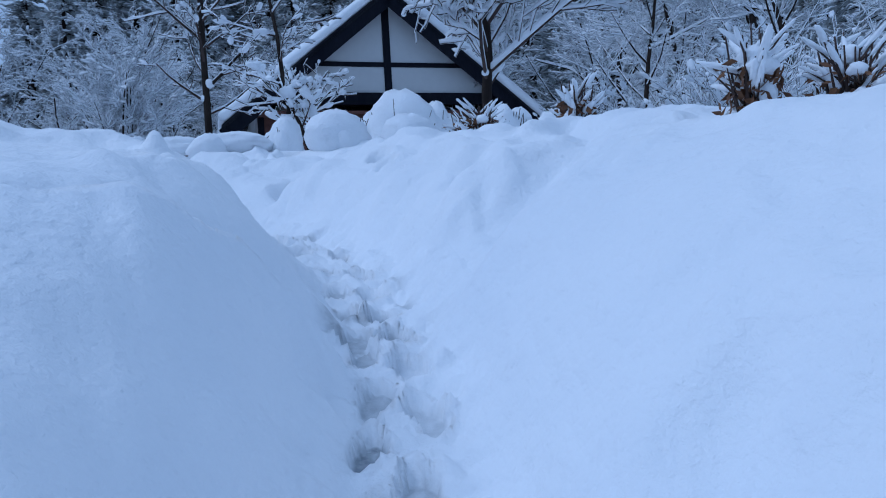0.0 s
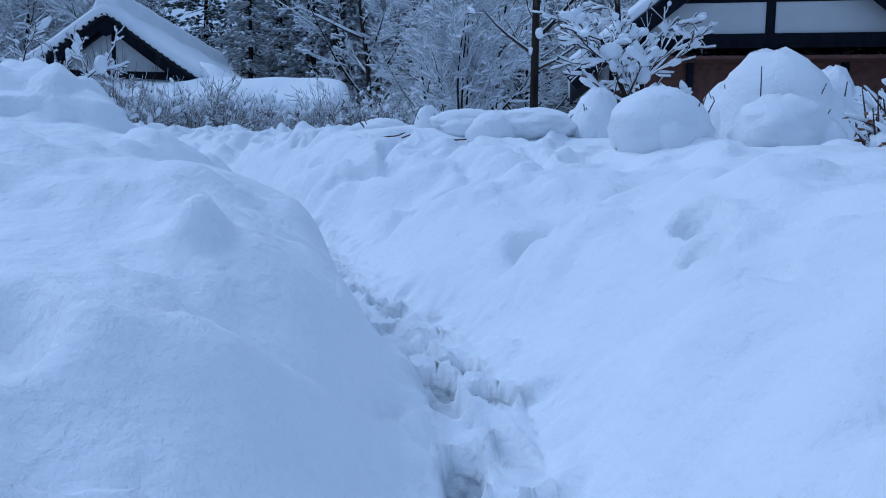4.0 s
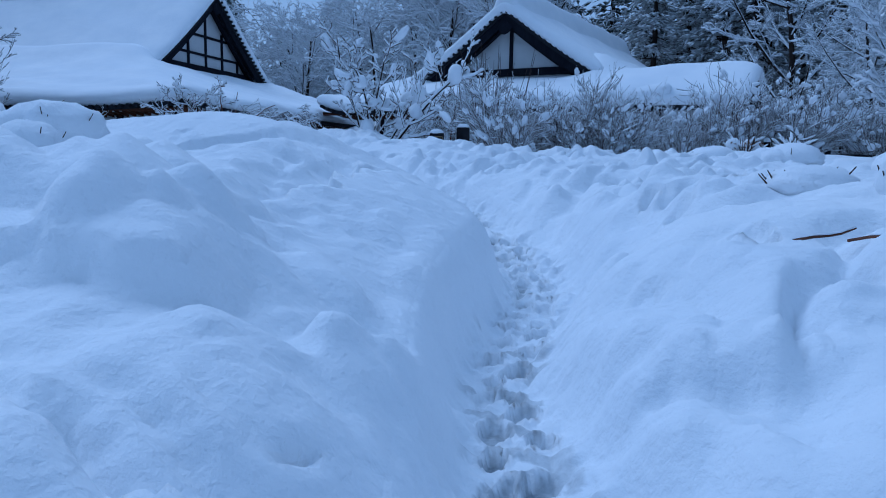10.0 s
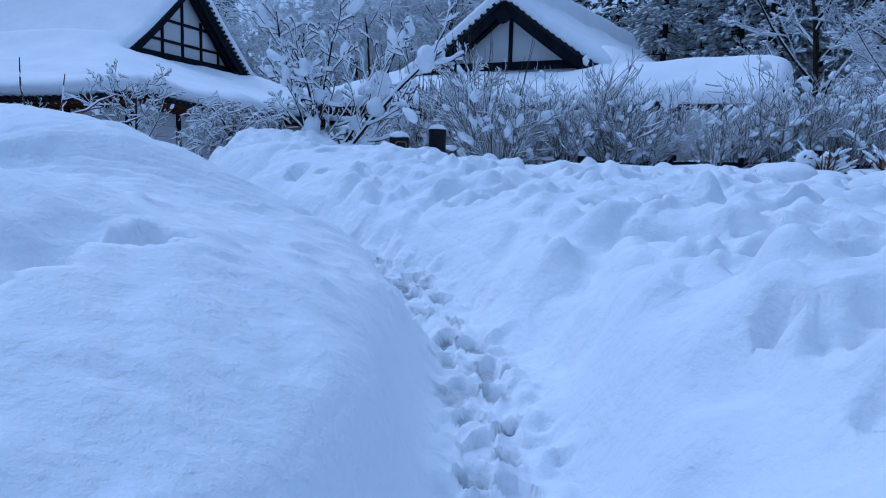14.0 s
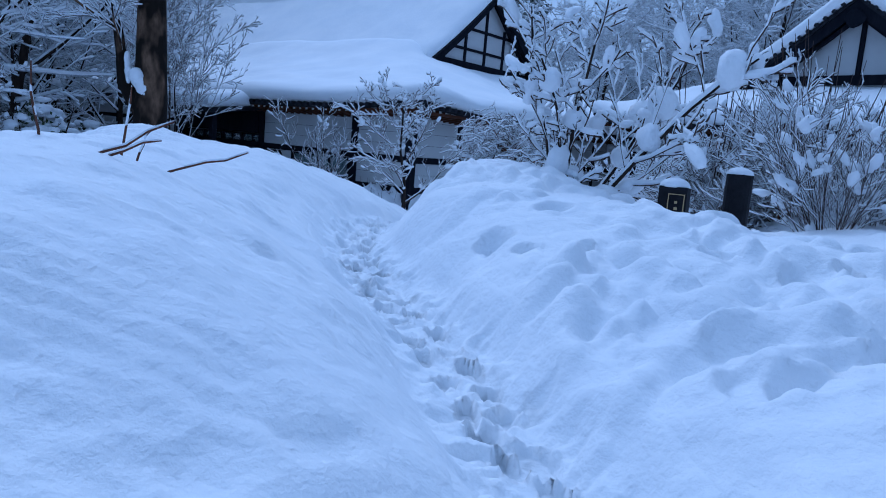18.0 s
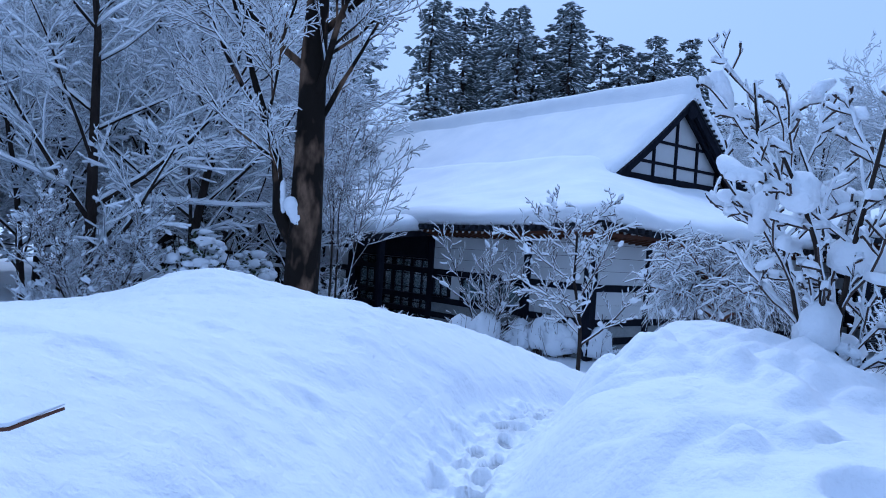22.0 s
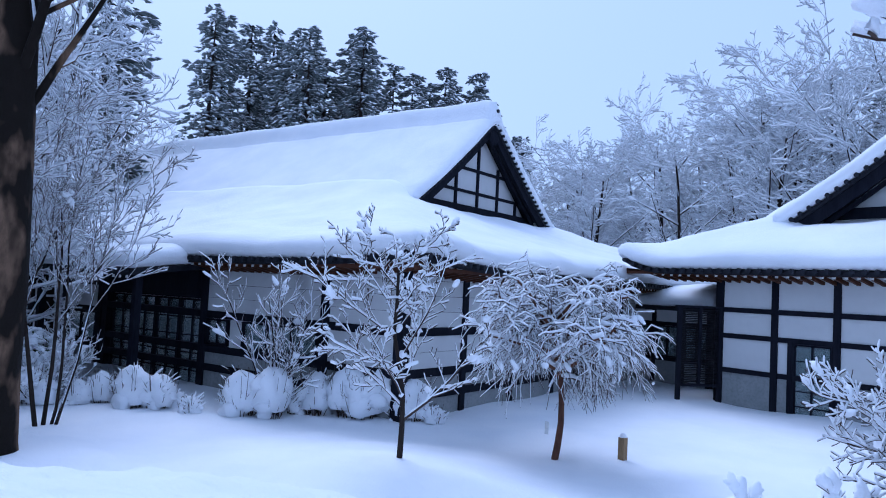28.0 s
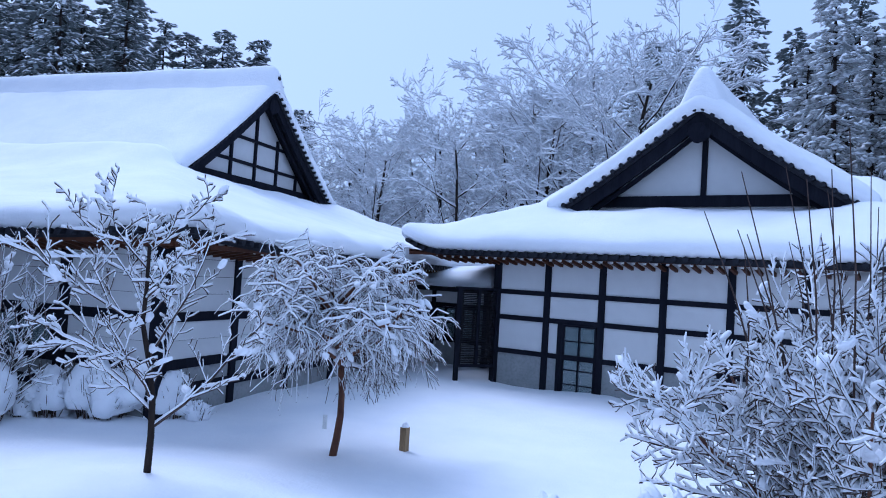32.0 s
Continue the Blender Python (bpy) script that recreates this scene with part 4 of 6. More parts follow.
# the second house: its gable looks south
lodge, lodge_skirt = irimoya("lodge", "white-walled timber house with a snow-covered hipped gable roof", -10.88, 31.73, -4, 3.95, 7.3, 4.55, 7.3, 7.3, -2.75, 24, 17, 3.2, 3.12, 9,
                             dict(gable_posts=(0.0,), gable_rails=(), side_eave=6.0), 0.32, 0.35, 0.56, 0.75)
pl = timber_wall(lodge, (-4.75, -1.87), (7.0, -1.87), -0.7, 3.12, (0.08, 1.58, 3.1, 4.65, 6.2, 7.75, 9.3, 10.85, 11.67), (0.5, 1.41, 2.1), post_w=0.17, beam_h=0.13, base_top=0.5, skip={(1, 0), (1, 1)})
part("jamb", Mesh().box(1.93, -0.11, -0.7, 2.05, 0.11, 1.35), TIMBER, lodge).matrix_basis = pl
part("plaster_panel", Mesh().box(1.665, -0.06, 0.5, 1.93, 0.06, 1.345), PLASTER, lodge).matrix_basis = pl
part("base_panel", Mesh().box(1.665, -0.06, -0.7, 1.93, 0.06, 0.43), BASE_PANEL, lodge).matrix_basis = pl
window_unit(lodge, pl, 2.06, 3.0, -0.6, 1.34, 2, 5)
timber_wall(lodge, (-4.75, 22), (-4.75, -1.95), -0.7, 3.12, (0.0, 3.0, 6.0, 9.0, 12.0, 15.0, 18.0, 21.0, 23.8), (0.5, 1.41, 2.1), post_w=0.17, beam_h=0.13, base_top=0.5)
part("rear_wall", Mesh().box(-4.7, 22, -0.7, 7.0, 22.2, 3.2), PLASTER, lodge)
part("side_wall", Mesh().box(7.0, -1.8, -0.7, 7.2, 22, 3.2), PLASTER, lodge)
part("ceiling_board", Mesh().box(-4.6, -1.7, 3.13, 7.0, 22, 3.2), TIMBER, lodge)

# its wing, with a level ridge
wing_z = lambda u, v: 4.25 - 0.41 * abs(v)
part("wing_roof", slab((4.6, 9.75, 8), (-2.78, 2.8, 12), wing_z, 0.14), TILE, lodge)
part("wing_snow", snow_sheet((4.6, 9.75, 20), (-2.78, 2.8, 26), lambda u, v: wing_z(u, v) + 0.02, 0.56, random.Random(14)), SNOW, lodge, "", True)
part("wing_wall", Mesh().box(7.21, -1.9, -0.7, 9.1, -1.75, 3.2), PLASTER, lodge)
part("wing_wall", Mesh().box(8.95, -1.74, -0.7, 9.1, 1.9, 3.2), PLASTER, lodge)

# low passage and black fence between the two houses
passage = thing("passage_roof", -19.6, 34.2, 0, -4, "low snow-covered passage roof between the two houses", "roof")
part("roof", slab((-3.2, 2.6, 8), (-1.6, 1.6, 6), lambda u, v: 2.35 - 0.18 * abs(v), 0.12), TILE, passage)
part("roof_snow", snow_sheet((-3.2, 2.6, 24), (-1.6, 1.6, 14), lambda u, v: 2.37 - 0.18 * abs(v), 0.5, random.Random(8)), SNOW, passage, "", True)
pw = timber_wall(passage, (-3.0, -1.2), (2.4, -1.2), -0.8, 2.1, (0.08, 1.1, 2.2, 3.3, 4.4, 5.32), (0.35, 1.5), post_w=0.14, beam_h=0.12, base_top=0.35, skip={(i, 1) for i in range(5)})
for i in range(5):
    window_unit(passage, pw, 0.16 + i * 1.07, 1.03 + i * 1.07, 0.42, 1.43, 2, 2)
part("rear_wall", Mesh().box(-3, 1.2, -0.8, 2.4, 1.35, 2.1), PLASTER, passage)
black_fence = thing("bamboo_fence", -16.0, 29.65, -0.5, 54, "tall black fence of woven bamboo rods beside the house corner", "fence")
part("frame", Mesh().box(-0.65, -0.05, 0.0, -0.54, 0.05, 2.6).box(0.5, -0.05, 0.0, 0.61, 0.05, 2.6).box(-0.7, -0.06, 2.6, 0.66, 0.06, 2.66).box(-0.54, -0.04, 0.5, 0.5, 0.04, 0.58).box(-0.06, -0.05, 0.58, 0.02, 0.05, 2.6), TIMBER, black_fence)
for i in range(42):
    z = 0.62 + i * 0.047
    part("rod", Mesh().tube([(-0.54, 0.02, z), (-0.02, -0.03 if i % 2 else 0.03, z + 0.006), (0.5, 0.02, z)], [0.016, 0.017, 0.016], 6), LACQUER, black_fence)

# the cottage with the half-timbered gable, past the bushes
cot = thing("cottage", 12.64, 22.84, 1.39, -14.9, "half-timbered white gable house with a snowy roof", "house")
cot.scale = (1.07, 1.07, 1.07)
crng = random.Random(12)
cza, cze, ch, cback = 7.45, 2.75, 5.8, 7.0
croof = lambda u, v: cza - (cza - cze) * abs(u) / ch
part("roof", slab((-ch, ch, 31), (-0.7, cback, 8), croof, 0.2), TILE, cot)
part("roof_snow", snow_sheet((-ch + 0.05, ch - 0.05, 60), (-0.7, cback, 24), lambda u, v: croof(u, v) + 0.02, 0.5, crng), SNOW, cot, "snow over the steep roof", True)
cw = Mesh()
cw.v += [(-4.6, 0, 3.75), (4.6, 0, 3.75), (0, 0, cza - 0.1), (-4.6, 0.15, 3.75), (4.6, 0.15, 3.75), (0, 0.15, cza - 0.1)]
cw.f += [(0, 1, 2), (5, 4, 3), (0, 3, 4, 1), (1, 4, 5, 2), (2, 5, 3, 0)]
part("gable_plaster", cw, PLASTER, cot)
part("gable_post", Mesh().box(-0.13, -0.05, 3.9, 0.13, 0.0, 7.0), TIMBER, cot)
part("gable_rail", Mesh().box(-3.0, -0.045, 4.85, 3.0, 0.0, 5.01), TIMBER, cot)
part("tie_beam", Mesh().box(-4.9, -0.12, 3.5, 4.9, 0.1, 3.92), TIMBER, cot)
for s in (-1, 1):
    part("barge_board", Mesh().beam((s * (ch - 0.05), -0.66, cze - 0.36), (0, -0.66, cza - 0.36), 0.08, 0.46), TIMBER, cot)
    part("purlin_end", Mesh().box(s * 4.5 - 0.12, -0.7, 3.3, s * 4.5 + 0.12, 0.0, 3.55), TIMBER, cot)
part("soffit", Mesh().box(-5.2, -0.6, 3.1, 5.2, 0.2, 3.2), RED_WOOD, cot, "reddish-brown boarding under the gable")
part("front_wall", Mesh().box(-4.6, 0.2, -0.6, 4.6, 0.35, 3.3), RED_WOOD, cot, "reddish-brown boarded wall")
for u in (-4.5, -2.2, 0.0, 2.2, 4.5):
    part("post", Mesh().box(u - 0.1, 0.05, -0.6, u + 0.1, 0.25, 3.4), TIMBER, cot)
for u in (-4.7, 4.6):
    part("side_wall", Mesh().box(u, 0.3, -0.6, u + 0.12, cback - 0.4, 3.6), PLASTER, cot)
part("rear_wall", Mesh().box(-4.7, cback - 0.6, -0.6, 4.6, cback - 0.45, 6.2), PLASTER, cot)

# ---- trees and shrubs ----


class Grower:
    """Grows the limbs of a leafless plant as lines with radii."""

    def __init__(self, seed):
        self.rng = random.Random(seed)
        self.lines = []

    def limb(self, p, d, length, r, level, levels, o):
        rng = self.rng
        n = (7, 4, 3, 2, 2)[min(level, 4)]
        pts, rads = [Vector(p)], [r]
        d = Vector(d).normalized()
        for i in range(n):
            wob = o["wobble"] * (1 + 0.3 * level)
            d = (d + Vector((rng.gauss(0, wob), rng.gauss(0, wob), rng.gauss(0, wob * 0.7) + o["lift"][min(level, len(o["lift"]) - 1)] / n))).normalized()
            pts.append(pts[-1] + d * (length / n))
            rads.append(max(o["min_r"], r * (1 - (i + 1) / n * (1 - o["taper"]))))
        self.lines.append((pts, rads, level))
        if level >= levels:
            return
        kids = o["kids"][min(level, len(o["kids"]) - 1)]
        k = rng.randint(max(1, int(kids * 0.8)), int(kids * 1.2) + 1)
        start = o["clear"] if level == 0 else 0.18
        for j in range(k):
            t = start + (1 - start) * (j + rng.uniform(0.1, 0.9)) / k
            i = min(int(t * n), n - 1)
            f = t * n - i
            q = pts[i].lerp(pts[i + 1], f)
            rr = rads[i] + (rads[i + 1] - rads[i]) * f
            ax = (pts[i + 1] - pts[i]).normalized()
            side = ax.orthogonal().normalized()
            side.rotate(Matrix.Rotation(rng.uniform(0, 6.283) if level else 2.4 * j + rng.uniform(-0.5, 0.5), 3, ax))
            an = radians(rng.gauss(o["angle"][min(level, len(o["angle"]) - 1)], 9))
            nd = ax * math.cos(an) + side * math.sin(an)
            ln = length * o["ratio"][min(level, len(o["ratio"]) - 1)] * rng.uniform(0.65, 1.2) * (1.15 - 0.45 * t)
            self.limb(q, nd, ln, rr * rng.uniform(0.42, 0.66) * o["slim"][min(level, len(o["slim"]) - 1)], level + 1, levels, o)


DEF = dict(wobble=0.10, lift=(0.0, 0.15, 0.1), kids=(9, 6, 4), angle=(52, 45, 40), ratio=(0.5, 0.5, 0.5), clear=0.3, taper=0.35, min_r=0.004, slim=(0.8, 1.0))


def bare_tree_meshes(seed, height, r, levels=3, snow=0.6, lean=(0, 0), twig=None, clumps=0, thin=1.0, stems=1, spread=0.3, clump_size=1.0, bias=(0, 0), extra=(), coat=0.0072, forks=0.0, fork_size=0.06, **kw):
    """Meshes of a leafless tree: thick wood, thin wood and the snow lying on it."""
    o = dict(DEF, **kw)
    gr = Grower(seed)
    rng = gr.rng
    for s in range(stems):
        a = rng.uniform(0, 6.28)
        ln = Vector((lean[0], lean[1], 1)) if stems == 1 else Vector((math.cos(a) * spread * rng.uniform(0.3, 1.2), math.sin(a) * spread * rng.uniform(0.3, 1.2), 1)) + Vector((*bias, 0))
        off = (0, 0, -0.4) if stems == 1 else (math.cos(a) * r * 1.6, math.sin(a) * r * 1.6, -0.3)
        gr.limb(off, ln, height * rng.uniform(0.75, 1.1) if stems > 1 else height, r if stems == 1 else r * rng.uniform(0.6, 1), 0, levels, o)
    for p, d, ln, rad in extra:
        gr.limb(p, d, ln, rad, 1, levels, o)
    trunk, twigs, snow_m = Mesh(), Mesh(), Mesh()
    for pts, rads, lv in gr.lines:
        if lv == 0:
            trunk.tube(pts, rads, 9 if stems == 1 else 6)
        else:
            (trunk if lv == 1 and rads[0] > 0.03 else twigs).tube(pts, rads, 5 if lv == 1 else 3, cap=False)
        if snow > 0 and lv > 0 or stems > 1:
            sp, sr, heavy = [], [], rng.uniform(0.75, 1.3)
            for i, p in enumerate(pts):
                d = (pts[min(i + 1, len(pts) - 1)] - pts[max(i - 1, 0)]).normalized()
                flat = max(0.36, 1 - abs(d.z) ** 1.5)
                w = snow * thin * (coat + 0.85 * min(rads[i], 0.05)) * flat * heavy * rng.uniform(0.85, 1.2)
                sp.append(p + Vector((0, 0, rads[i] * 0.75 + w * 0.9)))
                sr.append(w)
            snow_m.tube(sp, sr, 5 if lv < 2 else 4 if lv == 2 else 3, cap=lv < 3, flat=1.25)
            if forks and lv == 1 and rng.random() < forks:
                w = fork_size * rng.uniform(0.6, 1.2)
                c = pts[0].lerp(pts[1], 0.25)
                snow_m.blob((c.x, c.y, c.z + 0.5 * w), w * rng.uniform(0.8, 1.3), w * rng.uniform(0.7, 1.1), w * rng.uniform(0.8, 1.3), rng, 6, 9, 0.3)
            if clumps and lv >= 1 and rng.random() < clumps:
                i = rng.randint(1, len(pts) - 1)
                c, w = pts[i], rng.uniform(0.025, 0.06) * (1.2 if lv == 1 else 0.85) * clump_size
                snow_m.pad((c.x, c.y, c.z + w * 0.45), (pts[i] - pts[i - 1]).normalized(), w * rng.uniform(2.5, 6.0), w, rng)
    return trunk, twigs, snow_m


def tree(name, x, y, label, meshes, bark=BARK, twig=TWIG, z=None, rz=0, category="tree", group="", snow_mat=SNOW):
    t = thing(name, x, y, gz(x, y) if z is None else z, rz, label, category, group)
    trunk, twigs, snow_m = meshes
    if trunk.v:
        part("trunk", trunk, bark, t, smooth=True)
    if twigs.v:
        part("branchwork", twigs, twig, t, kind="stuff")
    if snow_m.v:
        part("snow_cover", snow_m, snow_mat, t, "snow lying along the branches", True, "stuff")
    return t


# the great tree before the hall: a straight stem, a low limb with snow in its fork, high limbs
gt = Grower(47)
go = dict(DEF, wobble=0.08, lift=(0.2, 0.35, 0.2, 0.1), kids=(9, 8, 6, 4), angle=(45, 42, 38, 36), ratio=(0.5, 0.5, 0.48, 0.5), clear=0.15, taper=0.4, min_r=0.006)
RV = Vector((0.42, 0.91, 0))
low = [Vector((0, 0, 2.15)), Vector((0, 0, 2.5)) - RV * 0.28, Vector((0, 0, 2.9)) - RV * 0.5, Vector((0, 0, 3.4)) - RV * 0.55, Vector((0, 0, 3.9)) - RV * 0.62, Vector((0, 0, 4.6)) - RV * 0.85, Vector((0, 0, 5.6)) - RV * 1.2]
gt.lines.append((low, [0.2, 0.17, 0.14, 0.11, 0.1, 0.085, 0.06], 1))
for p, d, ln, r in [(low[4], -RV + Vector((-0.4, 0.3, 0.5)), 2.6, 0.05), (low[5], -RV * 0.8 + Vector((0, 0, 1)), 3.0, 0.06), (low[6], Vector((0, 0, 1)) - RV * 0.2, 3.0, 0.055), (low[3], RV * 0.2 + Vector((0.6, -0.3, 0.8)), 1.6, 0.03), (low[5], RV * 0.3 + Vector((0.4, -0.2, 1)), 2.2, 0.04),
                    (Vector((0, 0, 4.4)), RV * 0.6 + Vector((0, 0, 1.0)), 2.6, 0.07), (Vector((0, 0, 4.9)), RV * 0.7 + Vector((0.5, -0.3, 0.9)), 3.6, 0.08), (Vector((0, 0, 5.6)), -RV + Vector((0, 0, 0.8)), 3.6, 0.08), (Vector((0, 0, 6.3)), RV + Vector((0, 0, 1.0)), 3.6, 0.08), (Vector((0, 0, 7.0)), -RV * 0.6 + Vector((-0.6, 0, 1)), 3.4, 0.07), (Vector((0, 0, 7.6)), Vector((0.7, -0.5, 1)), 3.2, 0.07),
                    (Vector((0, 0, 8.3)), RV * 0.8 + Vector((0, 0, 1)), 3.0, 0.06), (Vector((0, 0, 3.2)), -RV * 0.3 + Vector((-1, 0.3, 0.5)), 2.2, 0.04)]:
    gt.limb(p, d, ln, r, 1, 4, go)
gtr, gtw, gts = Mesh(), Mesh(), Mesh()
gtr.tube([(0, 0, -0.3), (0.0, 0.0, 0.25), (0.02, 0.0, 1.2), (0.0, 0.02, 2.4), (-0.03, 0.02, 4.0), (0.0, -0.02, 6.0), (0.04, 0, 8.5), (0.0, 0, 11.5)], [0.46, 0.385, 0.345, 0.335, 0.29, 0.25, 0.17, 0.05], 16)
for pts, rads, lv in gt.lines:
    (gtr if rads[0] > 0.028 else gtw).tube(pts, rads, 7 if rads[0] > 0.06 else 4 if rads[0] > 0.028 else 3, cap=False)
    sp = [p + Vector((0, 0, r * 0.5 + 0.012)) for p, r in zip(pts, rads)]
    gts.tube(sp, [(0.009 + 0.55 * min(r, 0.045)) * gt.rng.uniform(0.6, 1.4) for r in rads], 4, flat=1.3)
for q in range(2, 9):
    c = low[0].lerp(low[2], q / 8) + Vector((0.17, -0.08, 0.17 - 0.004 * q)) + RV * (0.13 + 0.016 * q)
    gts.blob((c.x, c.y, c.z), 0.09 + 0.008 * q, 0.09 + 0.008 * q, 0.10 + 0.008 * q, gt.rng, 6, 10, 0.15)
for q in range(4):
    c = low[2].lerp(low[3], q / 4) + Vector((0.1, -0.05, 0.1)) + RV * 0.1
    gts.blob((c.x, c.y, c.z), 0.06, 0.06, 0.14, gt.rng, 6, 10, 0.15)
tree("tall_tree", -17.35, 13.4, "tall bare tree with patchy dark bark and snow in its forks", (gtr, gtw, gts), BARK_PATCHY, z=-0.3)
tree("fan_tree", -19.7, 14.7, "fine-twigged bare tree spreading like a fan", bare_tree_meshes(44, 6.0, 0.05, 4, 1.2, clumps=0.03, stems=4, bias=(-0.06, 0.12), spread=0.24, wobble=0.05, lift=(0.1, 0.25, 0.2, 0.1), kids=(7, 5, 5, 2), angle=(34, 36, 34, 32), ratio=(0.42, 0.5, 0.5, 0.5), clear=0.4, taper=0.25, min_r=0.005), BARK, z=-0.45)
tree("fan_tree", -19.6, 9.7, "fine-twigged bare tree spreading like a fan", bare_tree_meshes(46, 3.0, 0.035, 4, 1.1, clumps=0.03, stems=5, spread=0.5, wobble=0.06, lift=(0.1, 0.3, 0.2, 0.1), kids=(8, 6, 5, 3), angle=(38, 36, 34, 32), ratio=(0.42, 0.5, 0.5, 0.5), clear=0.2, taper=0.3, min_r=0.005), BARK, z=-0.45)
# plum tree at the edge of the path
plum = tree("plum_tree", -5.88, 13.25, "small plum tree bent under thick clumps of snow",
            bare_tree_meshes(19, 2.1, 0.026, 3, 2.0, coat=0.006, forks=0.16, fork_size=0.13, clumps=0.05, clump_size=1.4, stems=6, spread=0.46, bias=(0.22, 0.12), wobble=0.12, lift=(0.2, 0.45, 0.4), kids=(8, 5, 2), angle=(44, 50, 46), ratio=(0.36, 0.36, 0.3), clear=0.2, taper=0.42, min_r=0.0065), BARK, z=1.42)
tag = part("name_tag", Mesh().box(0.03, -0.105, 0.78, 0.12, -0.09, 1.08), PAPER, plum, "white vertical name tag with black writing")
for i, ch_ in enumerate("御衣黄"):
    fc = bpy.data.curves.new("writing", "FONT")
    fc.body, fc.size, fc.align_x, fc.extrude = ch_, 0.08, "CENTER", 0.001
    fc.materials.append(LACQUER)
    wr = new("writing", fc)
    wr.parent = tag
    wr.matrix_basis = pose(0.075, -0.107, 0.995 - 0.09 * i, 90, 0, 0)
tree("young_tree", -13.27, 17.09, "young bare tree with snow on every branch",
     bare_tree_meshes(24, 2.8, 0.042, 3, 1.7, coat=0.0045, forks=0.3, fork_size=0.06, clumps=0.05, wobble=0.13, lift=(0, 0.25, 0.25), kids=(11, 9, 6), angle=(46, 46, 46), ratio=(0.54, 0.36, 0.4), clear=0.3, taper=0.4, min_r=0.006, lean=(0.06, 0.05)), BARK)
weep = tree("weeping_tree", -13.65, 20.56, "weeping cherry with reddish bark and drooping snowy branches",
            bare_tree_meshes(31, 2.35, 0.065, 3, 1.7, coat=0.0045, forks=0.2, fork_size=0.06, clumps=0.03, wobble=0.17, lift=(0, -0.35, -0.9, -1.5), kids=(3, 15, 9), angle=(60, 54, 48), ratio=(0.4, 0.55, 0.6), clear=0.7, taper=0.5, min_r=0.005, lean=(0.02, -0.02),
                             extra=[((0.05, -0.03, 1.35 + 0.05 * q), (math.cos(2.4 * q), math.sin(2.4 * q), 0.4 + 0.04 * q), 1.75 - 0.03 * q, 0.034) for q in range(19)]), BARK_RED)
part("name_tag", Mesh().box(-0.035, -0.125, 0.42, 0.035, -0.11, 0.62), PAPER, weep, "small white tag tied to the trunk")
tree("wall_tree", -19.3, 18.85, "slender bare tree with upright limbs before the white wall",
     bare_tree_meshes(37, 3.0, 0.026, 2, 1.7, coat=0.005, forks=0.1, fork_size=0.08, clumps=0.04, stems=7, spread=0.5, wobble=0.08, lift=(0.15, 0.5, 0.35), kids=(10, 5), angle=(36, 42), ratio=(0.34, 0.4), clear=0.2, taper=0.3, min_r=0.006), BARK, z=-0.36)


def shrub_meshes(seed, height, width, shoots, snow=1.0, r=0.012, kids=5, clumps=0.25, levels=2, upright=0.6, coat=0.0072, forks=0.0):
    return bare_tree_meshes(seed, height, r, levels, snow, clumps=clumps, coat=coat, forks=forks, stems=shoots, spread=width / height, wobble=0.07, lift=(upright, 0.4, 0.3), kids=(kids, 3), angle=(36, 36), ratio=(0.5, 0.5), clear=0.15, taper=0.35, min_r=0.0035)


# big shrub at the end of the walk
def arching_shrub(seed, h, stems, lean):
    """Stout stems that lean outwards, crowded with fine upcurved twigs under snow."""
    gr = Grower(seed)
    o = dict(DEF, wobble=0.08, lift=(0.1, 0.45, 0.35, 0.2), kids=(14, 8, 5), angle=(48, 46, 44), ratio=(0.42, 0.5, 0.45), clear=0.15, taper=0.3, min_r=0.0042)
    wood, tw, sn = Mesh(), Mesh(), Mesh()
    rng = gr.rng
    for i in range(stems):
        a, t = 6.283 * i / stems + rng.uniform(-0.3, 0.3), rng.uniform(0.15, lean)
        gr.limb((0.1 * math.cos(a), 0.1 * math.sin(a), -0.3), (math.cos(a) * t, math.sin(a) * t, 1), h * rng.uniform(0.8, 1.25), rng.uniform(0.018, 0.032), 0, 3, o)
    for pts, rads, lv in gr.lines:
        (wood if lv == 0 else tw).tube(pts, rads, 6 if lv == 0 else 3, cap=False)
        if lv == 0:
            continue
        q0 = rng.uniform(0.75, 1.35)
        sr = [(0.0045 + 0.8 * r) * q0 for r in rads]
        sr[-1] *= 0.7
        if lv == 3 and rng.random() < 0.15:
            continue
        sn.tube([p + Vector((0, 0, r + 0.85 * q)) for p, r, q in zip(pts, rads, sr)], sr, 4, cap=lv == 1, flat=1.2)
        if lv == 1 and rng.random() < 0.16:
            w = rng.uniform(0.05, 0.12)
            c = pts[0].lerp(pts[1], 0.6)
            sn.blob((c.x, c.y, c.z + 0.3 * w), w * rng.uniform(0.9, 1.5), w * rng.uniform(0.8, 1.3), w * rng.uniform(0.7, 1.0), rng, 6, 10, 0.3)
        if rng.random() < 0.06:
            w = rng.uniform(0.018, 0.035)
            sn.pad(pts[1] + Vector((0, 0, w * 0.5)), (pts[1] - pts[0]).normalized(), w * rng.uniform(3, 6), w, rng)
    for i in range(26):
        a, t = rng.uniform(0, 6.283), rng.uniform(0.0, 0.4)
        p = Vector((math.cos(a) * rng.uniform(0, 0.7), math.sin(a) * rng.uniform(0, 0.7), h * 0.6))
        q = p + Vector((math.cos(a) * t, math.sin(a) * t, 1)) * h * rng.uniform(0.55, 1.0)
        tw.tube([p, p.lerp(q, 0.5) + Vector((0.02, 0.02, 0)), q], [0.009, 0.007, 0.004], 4)
    return wood, tw, sn


